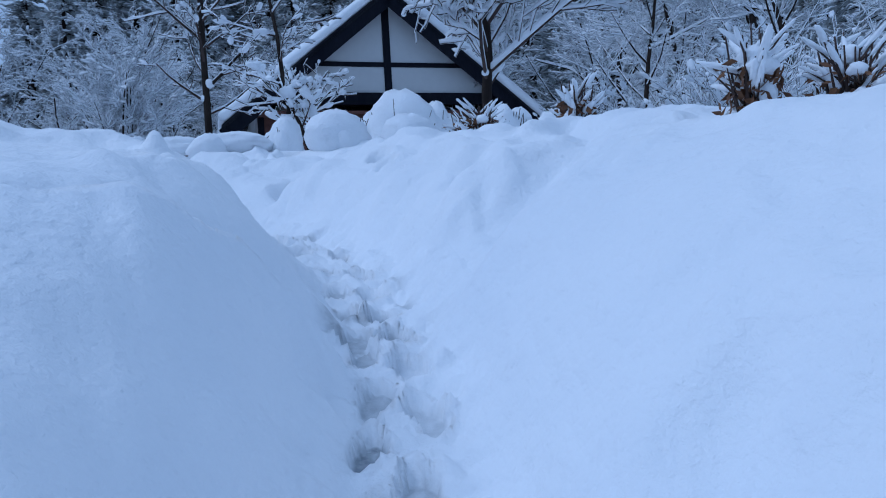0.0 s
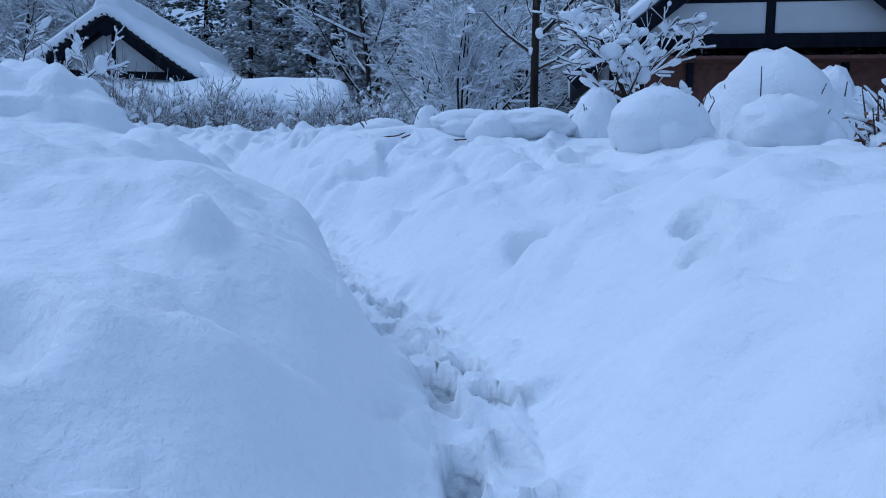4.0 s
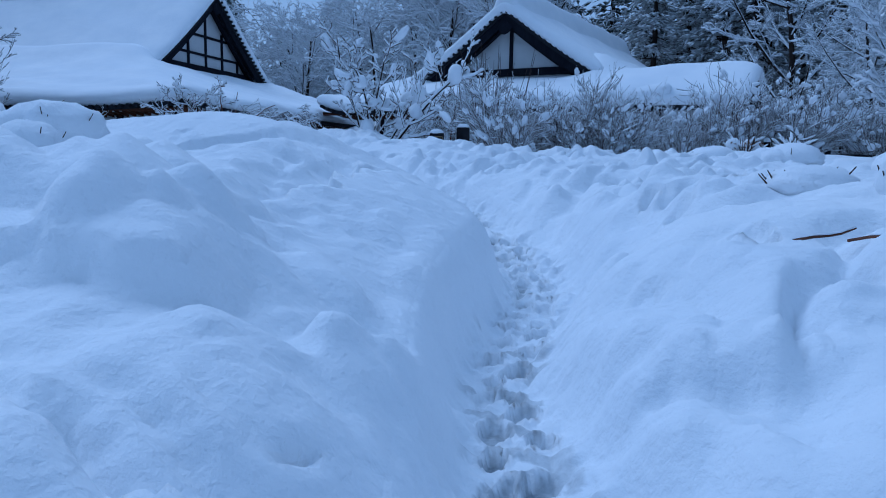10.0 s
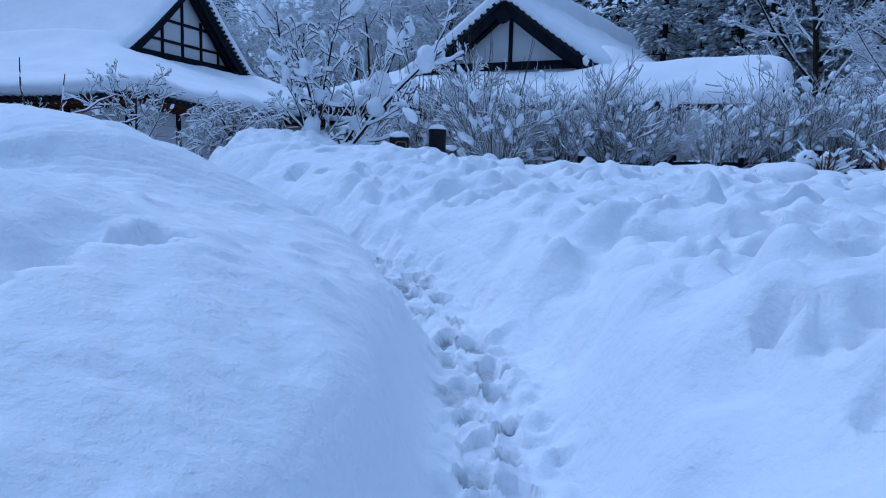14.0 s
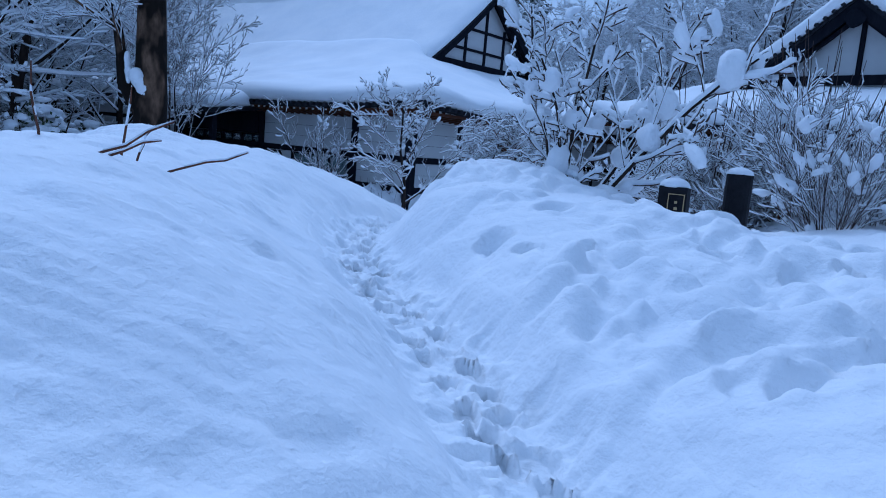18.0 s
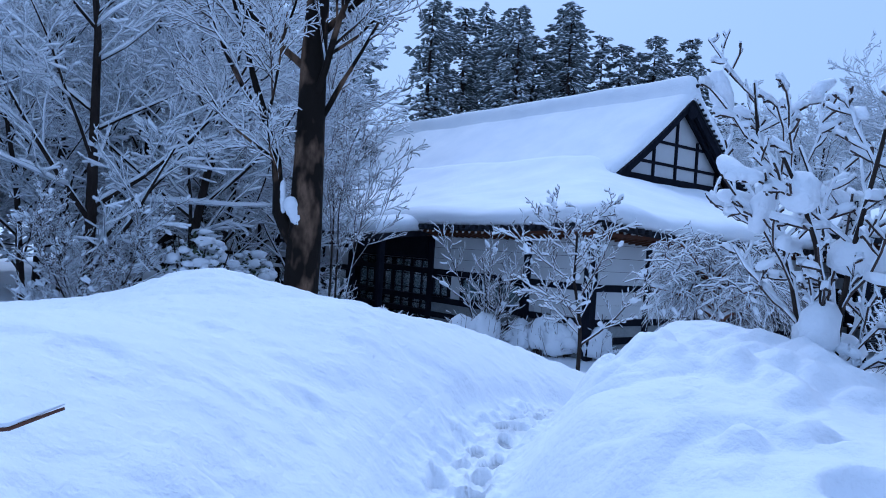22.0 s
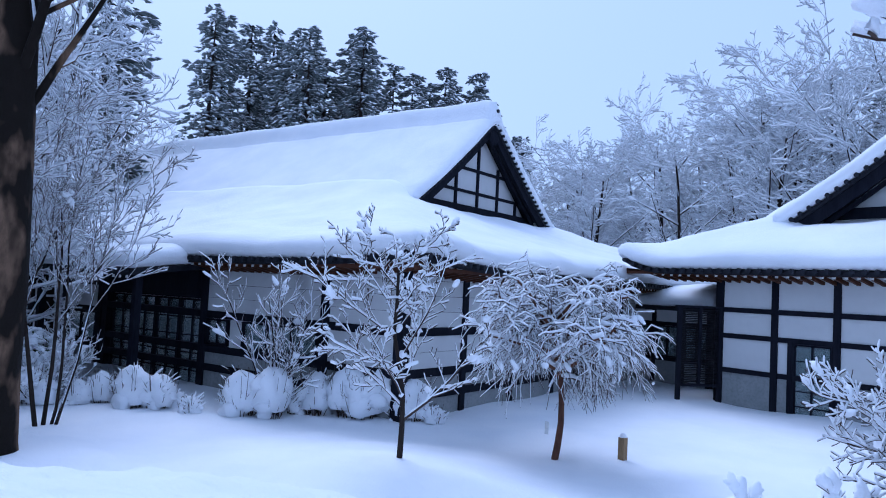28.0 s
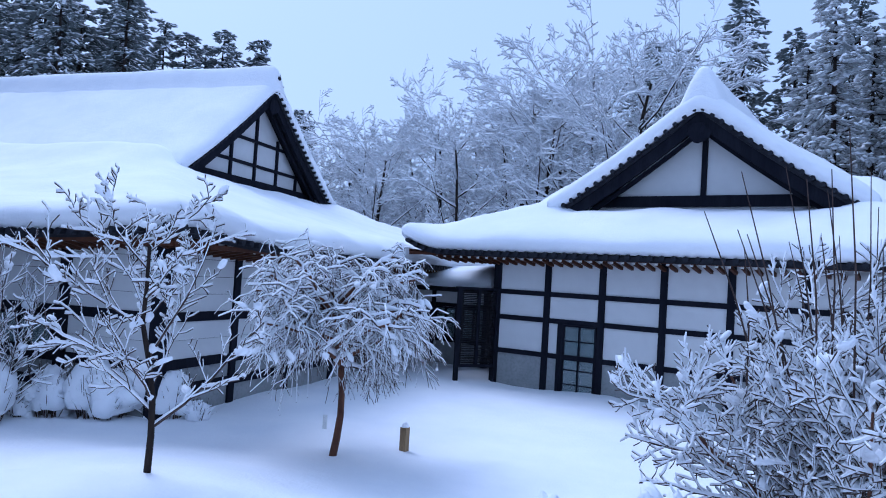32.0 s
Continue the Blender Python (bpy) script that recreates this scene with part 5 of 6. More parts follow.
tree("snowy_shrub", -6.88, 17.4, "large twiggy shrub bowed down with snow on the slope", arching_shrub(51, 1.6, 14, 0.85), BARK_RED, category="shrub", z=0.75)
tree("snowy_shrub", -5.9, 18.2, "large twiggy shrub bowed down with snow on the slope", arching_shrub(53, 1.8, 7, 0.8), BARK_RED, category="shrub", z=0.95)
tree("low_shrub", -8.0, 15.9, "low snow-bent twigs at the slope's edge", shrub_meshes(55, 0.6, 0.9, 9, 1.6, 0.012, 5, 0.25), category="shrub", z=gz(-8.0, 15.9) - 0.1)

# hedge of upright shoots behind the low fence
hedge_forms = [shrub_meshes(61 + i, 1.5, 1.25, 30, 1.15, 0.0085, 5, 0.10, 2, 0.35, 0.0045, 0.1) for i in range(3)]
hedge_mesh = [tuple(m.data(n, mt, True) for m, n, mt in zip(f, ("trunk", "branches", "snow_cover"), (TWIG, TWIG, SNOW))) for f in hedge_forms]
hrng = random.Random(77)
for i in range(17):
    t = i / 16
    hx, hy = -5.0 + 7.6 * t + hrng.uniform(-0.3, 0.3), 16.6 + 4.6 * t + hrng.uniform(-0.5, 0.5)
    b = thing("hedge_shrub", hx, hy, gz(hx, hy) - 0.1, hrng.uniform(0, 360), "upright twiggy shrub dusted with snow behind the fence", "shrub", "shrubs along the fence")
    s = hrng.uniform(0.85, 1.15)
    b.scale = (s, s, s)
    for me, n in zip(hrng.choice(hedge_mesh), ("stemwork", "branchwork", "snow_cover")):
        part(n, me, None, b, kind="stuff")


def snow_bush(name, x, y, w, h, seed, twigs=10, label="low bush under a round cap of snow", dry=False, group="", z=None):
    """A bush of short stems with heaped snow on top."""
    rng = random.Random(seed)
    b = thing(name, x, y, (gz(x, y) if z is None else z) - 0.05, rng.uniform(0, 360), label, "bush", group)
    st, cap = Mesh(), Mesh()
    for i in range(twigs * (2 if dry else 3)):
        a, q = rng.uniform(0, 6.28), rng.uniform(0.2, 0.95)
        p0 = (math.cos(a) * w * 0.18, math.sin(a) * w * 0.18, 0)
        hh = h * rng.uniform(0.5, 1.12 if twigs > 9 else 0.8)
        p2 = (math.cos(a) * w * 0.5 * q, math.sin(a) * w * 0.5 * q, hh)
        p1 = (p2[0] * 0.75, p2[1] * 0.75, hh * 0.5)
        st.tube([p0, p1, p2], [0.008, 0.006, 0.003], 4, cap=False)
    if dry:
        dm = Mesh()
        for i in range(220):
            a, q, hh = rng.uniform(0, 6.28), rng.uniform(0.15, 0.5) * w, rng.uniform(0.0, 0.7) * h
            lf, c = Vector((rng.gauss(0, 1), rng.gauss(0, 1), rng.gauss(-0.8, 0.6))).normalized() * rng.uniform(0.04, 0.075), Vector((math.cos(a) * q, math.sin(a) * q, hh))
            sw, k = lf.orthogonal().normalized() * rng.uniform(0.008, 0.018), len(dm.v)
            dm.v += [tuple(c), tuple(c + lf * 0.5 + sw), tuple(c + lf + sw * 0.4), tuple(c + lf * 0.45 - sw)]
            dm.f.append((k, k + 1, k + 2, k + 3))
        part("dry_foliage", dm, DRY, b, "withered brown leaves", kind="stuff")
    if not dry and twigs > 9:
        cap.blob((0, 0, h * 0.46), w * 0.38, w * 0.34, h * 0.5, rng, 9, 14, 0.34, -0.45)
    if dry or twigs > 9:
        for i in range(rng.randint(7, 11)):
            a, q = rng.uniform(0, 6.28), w * rng.uniform(0.05, 0.36)
            e = w * rng.uniform(0.1, 0.22)
            cap.blob((math.cos(a) * q, math.sin(a) * q, h * rng.uniform(0.15, 0.8) * (1.15 - q / w)), e * rng.uniform(0.8, 1.2), e * rng.uniform(0.8, 1.2), e * rng.uniform(0.7, 1.2), rng, 7, 12, 0.28, -0.7)
        for i in range(24):
            a, q, hh = rng.uniform(0, 6.28), w * rng.uniform(0.25, 0.55), h * rng.uniform(0.3, 1.0)
            p = Vector((math.cos(a) * q, math.sin(a) * q, hh))
            d = Vector((math.cos(a) * 0.8, math.sin(a) * 0.8, rng.uniform(0.3, 1.2))).normalized()
            st.tube([p - d * 0.15, p + d * 0.1], [0.006, 0.003], 3, cap=False)
            cap.pad(p + Vector((0, 0, 0.012)), d, 0.2, rng.uniform(0.01, 0.02), rng, 5)
    else:
        for i in range(rng.randint(3, 5)):
            a, q = rng.uniform(0, 6.28), w * (0.28 if i else 0.05) * rng.uniform(0.7, 1.2)
            e = (0.46 if i == 0 else rng.uniform(0.22, 0.38)) * w
            cap.blob((math.cos(a) * q, math.sin(a) * q, h * (0.3 if i == 0 else rng.uniform(0.05, 0.35))), e * rng.uniform(0.85, 1.2), e * rng.uniform(0.7, 1.1), h * (rng.uniform(0.5, 0.68) if i == 0 else rng.uniform(0.35, 0.6)), rng, 12, 22, 0.2, -0.7)
            part("snow_lump", cap, SNOW, b, "", True)
            cap = Mesh()
    part("stemwork", st, TWIG, b, kind="stuff")
    if cap.v:
        part("snow_cap", cap, SNOW, b, "", True, "stuff")
    return b


# row of clipped bushes before the hall
for i in range(21):
    t = i / 20
    bx, by = -22.4 + 5.3 * t + hrng.uniform(-0.4, 0.4), 14.6 + 6.6 * t + hrng.uniform(-0.3, 0.3)
    w = hrng.choice([0.5, 0.75, 0.9, 1.05])
    snow_bush("hedge_bush", bx, by, w, w * hrng.uniform(0.75, 1.1), 200 + i, 12, "small twiggy bush capped with snow before the hall", group="bushes before the hall", z=-0.44)

# bushes under snow on the bank towards the cottage, then those beside the fence and to the west
ROUND_BUSHES = [(1.95, 4.35, 0.62, 0.42), (1.88, 5.55, 0.42, 0.44), (2.9, 5.0, 0.95, 0.8), (3.35, 4.95, 0.5, 0.66), (2.55, 4.1, 0.7, 0.36), (3.35, 3.75, 0.38, 0.5), (3.7, 3.95, 0.36, 0.5), (3.75, 3.5, 0.42, 0.44), (1.45, 5.9, 0.9, 0.3), (0.75, 7.2, 0.34, 0.3),
                (1.05, 6.6, 0.7, 0.26), (0.3, 7.6, 0.6, 0.22), (1.9, 8.9, 0.6, 0.3), (3.3, 9.6, 0.8, 0.5), (1.2, 9.8, 0.9, 0.3), (0.2, 11.3, 0.7, 0.26), (1.9, 11.2, 0.8, 0.36), (-0.6, 12.6, 0.7, 0.22), (-4.1, 6.15, 0.5, 0.28), (-4.9, 6.9, 0.7, 0.36), (-5.9, 6.9, 0.6, 0.36)]
DRY_BUSHES = [(3.05, 3.95, 0.34, 0.36), (2.62, 3.12, 0.3, 0.3), (2.05, 1.4, 0.22, 0.3), (1.8, 0.12, 0.25, 0.38), (2.2, -0.05, 0.28, 0.34), (-0.35, 13.4, 0.42, 0.42), (0.2, 13.3, 0.4, 0.36)]
for i, (bx, by, w, h) in enumerate(ROUND_BUSHES):
    snow_bush("snow_bush", bx, by, w, h, 300 + i, 6, "bush buried under a rounded heap of snow")
for i, (bx, by, w, h) in enumerate(DRY_BUSHES):
    snow_bush("dry_bush", bx, by, w, h, 330 + i, 12, "bush with withered brown leaves under snow", True)


def stick(x, y, z, dx, dy, dz, ln, r, seed):
    rng = random.Random(seed)
    b = thing("bare_twig", x, y, z, 0, "reddish bare twig sticking out of the snow", "twig", "twigs in the snow")
    d = Vector((dx, dy, dz)).normalized()
    pts = [d * ln * q + Vector((rng.gauss(0, 0.008), rng.gauss(0, 0.008), rng.gauss(0, 0.008))) for q in (-0.25, 0.2, 0.45, 0.7, 1.0)]
    part("stem", Mesh().tube(pts, [r, r, r * 0.9, r * 0.8, r * 0.5], 5), BARK_RED, b)
    part("snow_line", Mesh().tube([p + Vector((0, 0, r * 1.3)) for p in pts[1:]], [r * 0.7, r * 0.95, r * 0.9, r * 0.3], 5), SNOW, b, smooth=True)
    return b


for i, (sx, sy, dx, dy, dz, ln) in enumerate([(-4.75, 8.85, 0.5, 0.75, 0.42, 0.42), (-5.05, 9.08, 0.1, 0.1, 1.0, 0.36), (-5.05, 9.3, 0.5, 0.8, 0.3, 0.42), (-4.85, 8.7, 0.05, -0.1, 1.0, 0.35), (-5.2, 9.2, -0.3, 0.4, 0.7, 0.22), (-4.8, 8.9, 0.3, 0.85, 0.35, 0.3), (0.3, 6.15, 0.8, 0.2, 0.15, 0.22), (0.5, 6.15, 0.8, -0.6, 0.2, 0.22), (0.9, 5.75, 0.9, 0.1, 0.12, 0.45),
                                               (-6.2, 7.0, 0.3, 0.2, 0.7, 0.5), (-6.5, 7.2, -0.2, 0.3, 0.8, 0.5), (-5.9, 7.3, 0.7, 0.4, 0.4, 0.5), (3.5, 7.3, 0.4, -0.5, 0.5, 0.4), (-11.5, 15.6, 0.2, 0.1, 0.8, 0.3), (-13.5, 15.0, 0.4, 0.1, 0.4, 0.25)]):
    stick(sx, sy, gz(sx, sy), dx, dy, dz, ln * 0.9, 0.006, 400 + i)

# ---- posts and fence ----


def cap_snow(w, d, h, rng):
    m = Mesh()
    m.blob((0, 0, 0), w, d, h, rng, 6, 12, 0.06, 0.0)
    return m


prng = random.Random(90)
p2 = thing("round_post", -4.52, 13.72, 1.36, 0, "short black round post capped with snow", "post")
part("shaft", Mesh().tube([(0, 0, -0.2), (0, 0, 0.46), (0, 0, 0.475)], [0.104, 0.104, 0.096], 20), LACQUER, p2, smooth=False)
part("snow_cap", cap_snow(0.103, 0.103, 0.06, prng), SNOW, p2, smooth=True).location = (0, 0, 0.47)
p1 = thing("sign_post", -4.52, 12.78, 1.29, 22, "low black sign post with a gilt-framed panel and snow on top", "sign")
part("block", Mesh().box(-0.095, -0.08, -0.2, 0.105, 0.08, 0.42), LACQUER, p1)
part("gilt_frame", Mesh().box(-0.025, -0.087, 0.05, -0.019, -0.081, 0.37).box(0.085, -0.087, 0.05, 0.091, -0.081, 0.37).box(-0.019, -0.087, 0.364, 0.085, -0.081, 0.37).box(-0.019, -0.087, 0.05, 0.085, -0.081, 0.056), GOLD, p1)
for q in range(5):
    part("character", Mesh().box(0.024, -0.085, 0.3 - 0.045 * q, 0.042 + 0.004 * (q % 2), -0.081, 0.32 - 0.045 * q), GOLD, p1, "small gilt writing, not legible")
part("snow_cap", cap_snow(0.11, 0.09, 0.07, prng), SNOW, p1, smooth=True).location = (0, 0, 0.415)

fence = thing("low_fence", 0, 0, 0, 0, "low dark wooden fence half buried in snow", "fence")
fpts = [(-3.6, 16.9), (-2.45, 18.0), (-1.4, 18.6), (-0.3, 19.1), (0.8, 19.6), (1.9, 20.1), (3.0, 20.6)]
for i, (fx, fy) in enumerate(fpts):
    fz = gz(fx, fy)
    po = part("post", Mesh().tube([(fx, fy, fz - 0.2), (fx, fy, fz + (0.3 if i % 2 else 0.16))], [0.06, 0.06], 10), LACQUER, fence)
    c = cap_snow(0.1, 0.1, 0.13, prng)
    part("snow_cap", Mesh().blob((fx, fy, fz + (0.3 if i % 2 else 0.16)), 0.075, 0.075, 0.09, prng, 6, 10, 0.1, 0.0), SNOW, fence, smooth=True)
    if i:
        gx_, gy_ = fpts[i - 1]
        part("rail", Mesh().beam((gx_, gy_, gz(gx_, gy_) + 0.05), (fx, fy, fz + 0.05), 0.06, 0.07), LACQUER, fence)

stake = thing("wooden_stake", -13.08, 21.73, -0.5, 0, "short squared wooden stake with a snow cap", "stake")
part("shaft", Mesh().box(-0.055, -0.055, -0.1, 0.055, 0.055, 0.47), STAKE, stake)
part("snow_cap", cap_snow(0.06, 0.06, 0.08, prng), SNOW, stake, smooth=True).location = (0, 0, 0.468)

# ---- trees round the cottage ----
tree("slim_tree", 2.55, 10.9, "slim straight bare tree with snow on its branches", bare_tree_meshes(71, 6.6, 0.07, 3, 1.1, coat=0.005, forks=0.15, fork_size=0.07, clumps=0.1, wobble=0.04, lift=(0, 0.3, 0.2), kids=(22, 6, 4), angle=(55, 45, 42), ratio=(0.2, 0.48, 0.5), clear=0.22, taper=0.4, min_r=0.006, lean=(0.01, 0)), z=1.25)
tree("cottage_tree", 4.7, 5.85, "spreading bare tree with snow-laden limbs before the cottage", bare_tree_meshes(73, 2.9, 0.085, 4, 2.6, coat=0.0085, forks=0.15, fork_size=0.07, clumps=0.16, wobble=0.08, lift=(0, 0.25, 0.2, 0.1), kids=(12, 8, 5, 3), angle=(52, 42, 40, 36), ratio=(0.85, 0.5, 0.5, 0.5), clear=0.42, taper=0.5, min_r=0.006, lean=(0.06, 0)), z=1.1)
tree("small_tree", 2.75, 6.4, "small forked bare tree heaped with snow", bare_tree_meshes(75, 1.25, 0.04, 3, 1.5, coat=0.005, forks=0.15, fork_size=0.07, clumps=0.2, stems=2, spread=0.5, wobble=0.08, lift=(0.1, 0.35, 0.2), kids=(7, 5, 4), angle=(46, 42, 40), ratio=(0.4, 0.5, 0.5), clear=0.35, taper=0.4, min_r=0.006), z=1.15)
tree("thin_tree", 3.05, 8.3, "thin bare tree with snow lying on its level branches", bare_tree_meshes(77, 3.2, 0.05, 3, 1.6, coat=0.005, forks=0.15, fork_size=0.07, clumps=0.2, wobble=0.07, lift=(0, 0.2, 0.15), kids=(12, 6, 4), angle=(58, 45, 42), ratio=(0.36, 0.48, 0.5), clear=0.25, taper=0.35, min_r=0.006), z=1.2)
tree("fan_tree", 1.95, 15.6, "dense fine-twigged bare tree whitened all over", bare_tree_meshes(79, 3.1, 0.035, 4, 2.2, stems=7, spread=0.45, wobble=0.06, lift=(0.1, 0.3, 0.2, 0.1), kids=(8, 6, 5, 3), angle=(36, 36, 34, 32), ratio=(0.44, 0.5, 0.5, 0.5), clear=0.2, taper=0.3, min_r=0.006), BARK, RIME, z=1.3)
rimed_shrub_forms = [tuple(m.data(n, mt, True) for m, n, mt in zip(shrub_meshes(500 + i, 1.8, 1.8, 15, 1.5, 0.022, 7, 0.12, 3, 0.4), ("trunk", "branches", "snow_cover"), (BARK, TWIG, SNOW))) for i in range(2)]


def rimed_shrub(x, y, h, z, rz):
    b = thing("rimed_shrub", x, y, z, rz, "tall shrub white with clinging snow", "shrub")
    b.scale = (h / 1.8, h / 1.8, h / 1.8)
    for me, n in zip(rimed_shrub_forms[int(x * 10) % 2], ("stemwork", "branchwork", "snow_cover")):
        part(n, me, None, b, kind="stuff")


for i, (bx, by, h) in enumerate([(8.5, 4.6, 1.8), (10.2, 6.0, 2.0), (9.4, 2.6, 1.7), (11.5, 3.5, 2.2), (12.5, 6.5, 2.5), (8.0, 6.6, 1.5), (-19.2, 9.4, 1.5), (-22.3, 15.3, 1.5)]):
    rimed_shrub(bx, by, h, (gz(bx, by) if bx > 0 else -0.35) - 0.1, 57 * i)

# ---- woods ----


def rimed_form(seed, h, r, kids, clear, spread):
    a, b, c = bare_tree_meshes(seed, h, r, 4, 2.2, clumps=0.05, wobble=0.06, lift=(0, 0.35, 0.2, 0.1), kids=kids, angle=(spread, 45, 42, 40), ratio=(0.5, 0.5, 0.48, 0.5), clear=clear, taper=0.3, min_r=0.009, thin=0.85)
    return a.data("trunk", BARK, True), b.data("branches", RIME), c.data("snow_cover", SNOW, True)


WOOD = [rimed_form(81, 10, 0.17, (13, 7, 6, 4), 0.15, 50), rimed_form(83, 10, 0.2, (11, 8, 6, 4), 0.28, 45), rimed_form(85, 10, 0.15, (14, 6, 6, 4), 0.1, 55)]


def conifer_form(seed, h=20.0, base=3.6, bare=0.08, laden=0.78):
    rng = random.Random(seed)
    trunk, fol, sn = Mesh(), Mesh(), Mesh()
    trunk.tube([(0, 0, -0.5), (0.15, 0, h * 0.5), (0, 0.1, h * 0.97)], [0.3, 0.2, 0.03], 8)

    def spray(m, c, d, sd, thick):
        nn = len(m.v)
        m.v += [tuple(c), tuple(c + d * 0.45 + sd), tuple(c + d), tuple(c + d * 0.55 - sd), tuple(c + d * 0.45 + thick)]
        m.f += [(nn, nn + 1, nn + 4), (nn + 1, nn + 2, nn + 4), (nn + 2, nn + 3, nn + 4), (nn + 3, nn, nn + 4), (nn, nn + 3, nn + 2, nn + 1)]

    lobes = [rng.uniform(0.6, 1.25) for _ in range(24)]
    for i in range(190):
        t = bare + (1 - bare) * ((i + rng.random()) / 190) ** 0.9
        a = rng.uniform(0, 6.283)
        lump = lobes[int(t * 7.99) * 3 + int(a / 2.0945) % 3]
        ln = (base * (1 - t) ** 0.62 * rng.uniform(0.55, 1.05) + 0.3) * lump
        zc = h * t + rng.uniform(-0.3, 0.3)
        ca, sa = math.cos(a), math.sin(a)
        drop = rng.uniform(-0.1, 0.45)
        trunk.tube([(0, 0, zc), (ca * ln, sa * ln, zc - ln * drop)], [0.04, 0.012], 3, cap=False)
        for q in range(5 + int(ln * 2.6)):
            f = rng.uniform(0.25, 1.05)
            o = rng.uniform(-1, 1) * 0.34 * ln * (1.2 - f)
            c = Vector((ca * ln * f - sa * o, sa * ln * f + ca * o, zc - ln * drop * f * f + rng.uniform(-0.15, 0.15)))
            d = Vector((ca + rng.uniform(-0.9, 0.9), sa + rng.uniform(-0.9, 0.9), rng.uniform(-0.9, 0.15))).normalized() * rng.uniform(0.35, 0.8)
            sd = Vector((-d.y, d.x, rng.uniform(-0.15, 0.15))) * rng.uniform(0.25, 0.45)
            spray(fol, c, d, sd, Vector((0, 0, -0.12)))
            if rng.random() < laden:
                k = rng.uniform(0.65, 1.1) * (1 + 0.5 * (laden - 0.78))
                spray(sn, c + Vector((0, 0, 0.035)) + d * 0.1, d * k, sd * k * 1.1, Vector((0, 0, 0.09)))
    return trunk.data("trunk", BARK), fol.data("foliage", FROSTED if laden > 0.9 else NEEDLE), sn.data("snow_cover", SNOW, True)


CONIFER = [conifer_form(91), conifer_form(93, 20, 3.1, 0.06), conifer_form(95, 20, 4.1, 0.12)]
WHITE_CONIFER = [conifer_form(97, laden=0.99), conifer_form(99, 20, 4.0, 0.05, 0.99)]


def plant_copy(forms, names, name, x, y, z, s, rz, label, category, group=""):
    t = thing(name, x, y, z, rz, label, category, group)
    t.scale = (s, s, s * random.Random(int(x * 31 + y * 17)).uniform(0.92, 1.1))
    for me, n in zip(forms, names):
        part(n, me, None, t, kind="" if n == "trunk" else "stuff")
    return t


wrng = random.Random(123)


def conifer(x, y, h, forms=CONIFER):
    plant_copy(wrng.choice(forms), ("trunk", "foliage", "snow_cover"), "cedar", x, y, 0.0, h / 20, wrng.uniform(0, 360), "tall dark cedar with snow on its boughs", "tree", "cedars of the wood")


def rimed(x, y, h, z=0.0, w=1.0):
    plant_copy(wrng.choice(WOOD), ("trunk", "branchwork", "snow_cover"), "rimed_tree", x, y, z, h / 10, wrng.uniform(0, 360), "bare broadleaf tree whitened by snow", "tree", "white trees of the wood")


# cedars to the north and east, behind the houses
for i in range(46):
    a = radians(-72 + 84 * i / 45 + wrng.uniform(-1, 1))
    for row in range(2):
        q = 46 + 9 * row + wrng.uniform(-3, 3)
        cx, cy = 1 + math.sin(-a) * q, 8 + math.cos(a) * q
        if row == 1 or wrng.random() < 0.75:
            conifer(cx, cy, wrng.uniform(16.5, 19.5) if -18 < cx < 3 else wrng.uniform(19, 25), WHITE_CONIFER if cx > -12 else CONIFER)
# behind the hall
for cx, cy, h in [(-62, 66, 25), (-66, 60, 27), (-58, 62, 22), (-70, 56, 28), (-75, 50, 29), (-64, 52, 25), (-72, 62, 27), (-78, 44, 28), (-60, 70, 19), (-54, 72, 16), (-82, 52, 30), (-56, 57, 18), (-68, 64, 27), (-73, 57, 28), (-67, 55, 26), (-63, 62, 24), (-77, 55, 29), (-60, 66, 21), (-57, 68, 18), (-70, 48, 27), (-66, 47, 25), (-74, 41, 27), (-69, 51, 26), (-61, 57, 22), (-65, 65, 24), (-80, 48, 29)]:
    conifer(cx, cy, h)
for cx, cy, h in [(-31, 74, 18), (-24, 75, 22), (-20, 70, 23), (-16, 72, 24), (-12, 69, 23), (-8, 71, 24)]:
    conifer(cx, cy, h)
# white trees in the gap between the houses
for cx, cy, h in [(-47, 57, 12), (-43, 60, 13), (-40, 58, 12), (-37, 62, 14), (-41, 65, 14), (-34, 60, 13), (-45, 66, 13), (-49, 62, 11), (-30, 63, 16), (-27, 60, 15), (-24, 63, 19), (-28, 67, 18), (-33, 66, 15), (-21, 62, 18), (-37, 68, 14), (-18, 64, 18), (-45, 54, 10), (-51, 58, 10)]:
    rimed(cx, cy, h)
# white trees east of the lodge and behind the cottage
for cx, cy, h in [(5.5, 32, 7.5), (7, 34, 8), (0, 43, 12), (13, 35, 9), (20, 27, 9), (22, 21, 9), (19, 14, 8), (17, 9, 7), (24, 15, 10), (25, 8, 9), (14, 27, 8.5), (17, 24, 8), (20, 18, 8), (15.5, 13, 6.5), (4, 34, 7), (2.5, 31, 6)]:
    rimed(cx, cy, h, 1.2)
for cx, cy, h in [(9, 40, 16), (4, 45, 17), (15, 38, 17), (20, 34, 16), (24, 28, 17), (27, 20, 17), (28, 12, 16), (12, 45, 19), (6, 48, 20)]:
    conifer(cx, cy, h, WHITE_CONIFER)
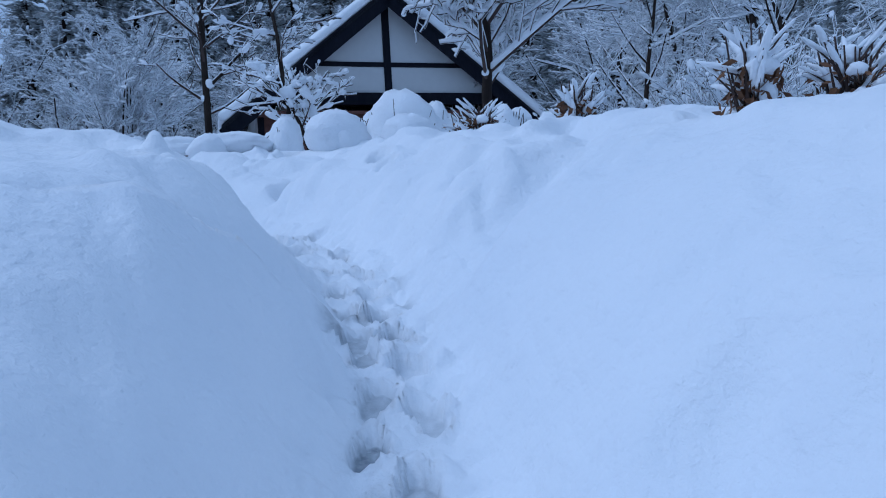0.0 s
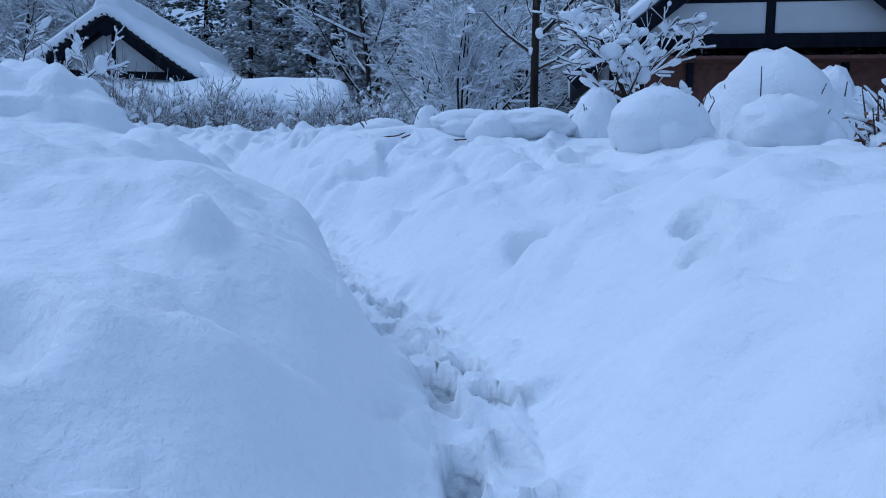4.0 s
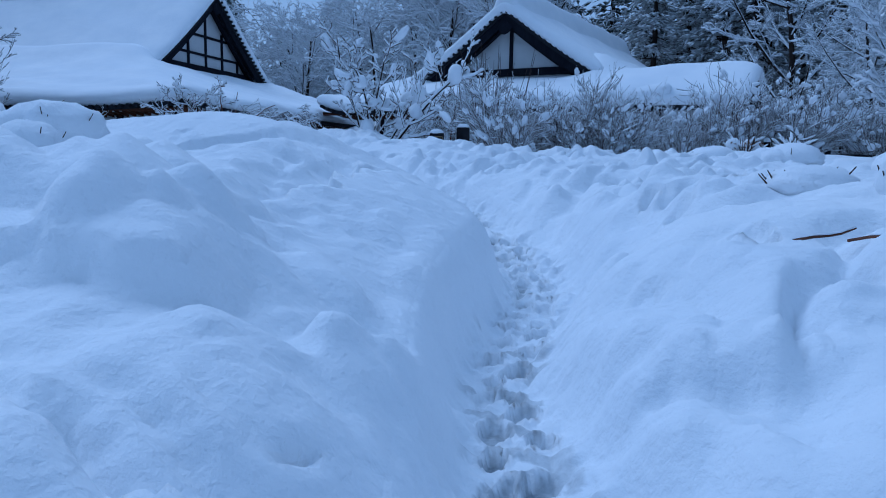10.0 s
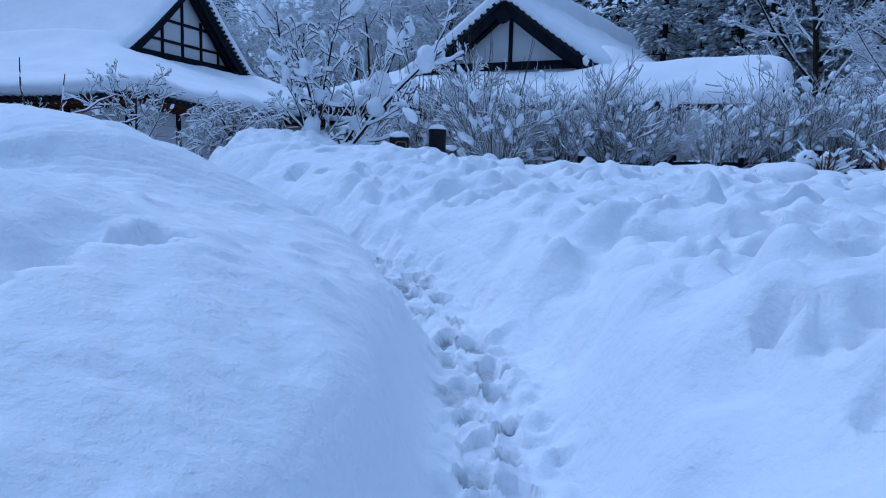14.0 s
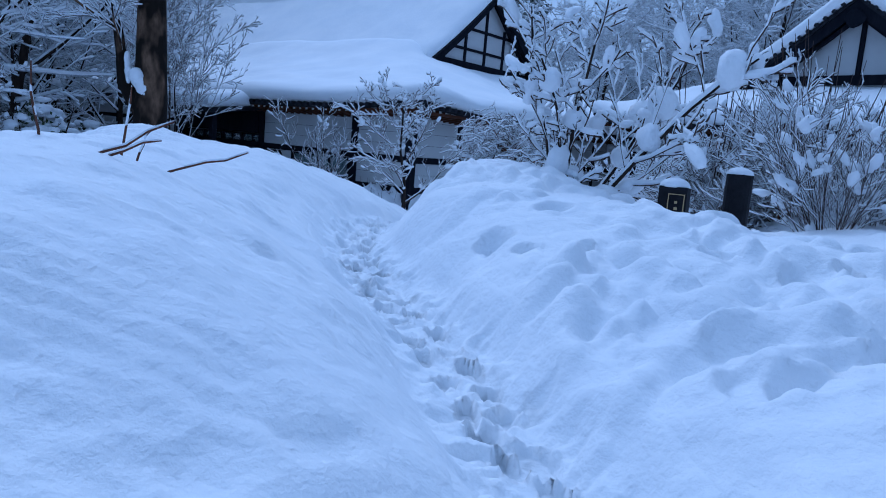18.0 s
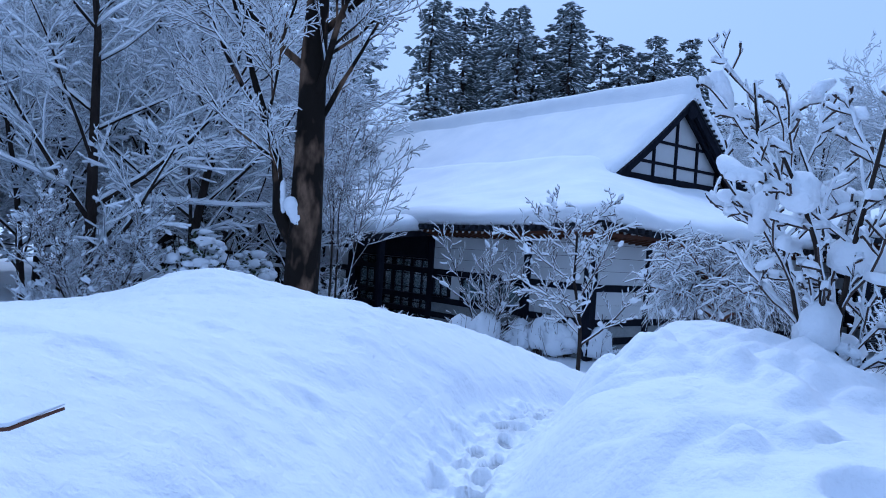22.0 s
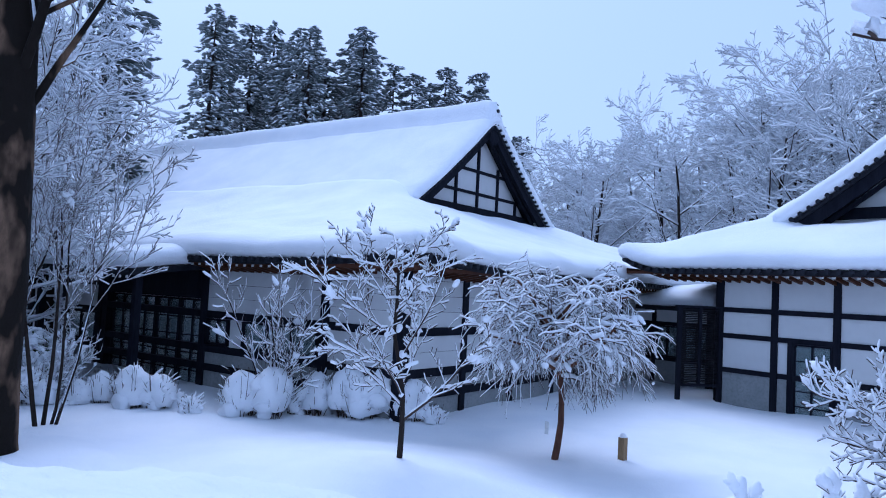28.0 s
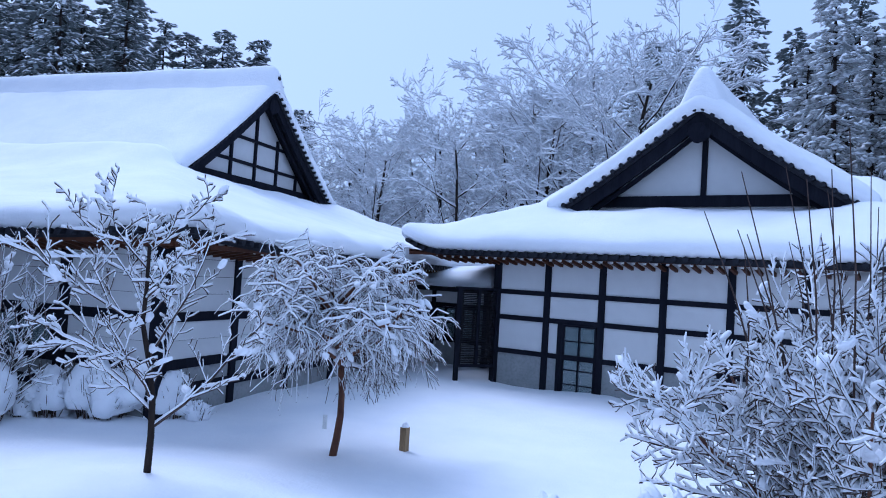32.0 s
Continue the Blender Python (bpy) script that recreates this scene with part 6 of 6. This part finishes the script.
# wood to the west
for cx, cy, h in [(-21, 9.5, 9), (-24, 12, 10), (-23, 6, 9), (-27, 9, 11), (-30, 14, 11), (-26, 3, 10), (-31, 6, 12), (-34, 11, 12), (-22, 1, 9), (-37, 16, 12), (-29, 17, 9), (-25, 15.2, 6), (-24.5, 8.2, 7), (-26.5, 13.2, 7.5), (-28, 11, 8), (-23.5, 4, 8), (-30, 9, 9), (-32, 13.5, 10)]:
    rimed(cx, cy, h, -0.3)
for cx, cy, h in [(-33, 3, 19), (-36, 8, 21), (-40, 13, 22), (-42, 5, 22), (-45, 18, 22), (-38, -2, 20), (-47, 10, 24), (-29, -3, 18), (-50, 24, 24), (-53, 16, 25), (-31, 10.5, 7), (-27.5, 12.8, 5.5), (-44, -4, 22), (-34, -8, 20)]:
    conifer(cx, cy, h, WHITE_CONIFER if cx > -43 else CONIFER)
for i, (cx, cy, w, h) in enumerate([(-19.5, 11.75, 1.7, 3.0), (-22.0, 13.3, 1.8, 2.4), (-24.5, 15.4, 1.6, 1.5)]):
    t = thing("evergreen_bush", cx, cy, -0.4, 0, "evergreen bush weighed down by snow", "bush")
    rng = random.Random(600 + i)
    lf, sn, st = Mesh(), Mesh(), Mesh()
    for q in range(900):
        a, b = rng.uniform(0, 6.28), math.asin(rng.uniform(-0.1, 1))
        rr = rng.uniform(0.75, 1.0)
        c = Vector((math.cos(a) * math.cos(b) * w * 0.55 * rr, math.sin(a) * math.cos(b) * w * 0.55 * rr, 0.15 + h * math.sin(b) * 0.8 * rr))
        d = Vector((rng.gauss(0, 1), rng.gauss(0, 1), rng.gauss(-0.4, 0.6))).normalized() * 0.13
        sd = d.orthogonal().normalized() * 0.035
        n = len(lf.v)
        lf.v += [tuple(c), tuple(c + d * 0.5 + sd), tuple(c + d), tuple(c + d * 0.5 - sd)]
        lf.f += [(n, n + 1, n + 2, n + 3)]
        if q % 3 == 0:
            e = rng.uniform(0.05, 0.14)
            sn.blob((c.x, c.y, c.z + 0.03), e * rng.uniform(0.9, 1.6), e * rng.uniform(0.9, 1.6), e * rng.uniform(0.6, 1.0), rng, 5, 8, 0.4)
    for q in range(6):
        st.tube([(0, 0, -0.2), (rng.uniform(-0.4, 0.4) * w, rng.uniform(-0.4, 0.4) * w, h * 0.8)], [0.04, 0.01], 5)
    part("stemwork", st, BARK, t, kind="stuff")
    part("foliage", lf, LEAF, t, kind="stuff")
    part("snow_cover", sn, SNOW, t, smooth=True, kind="stuff")
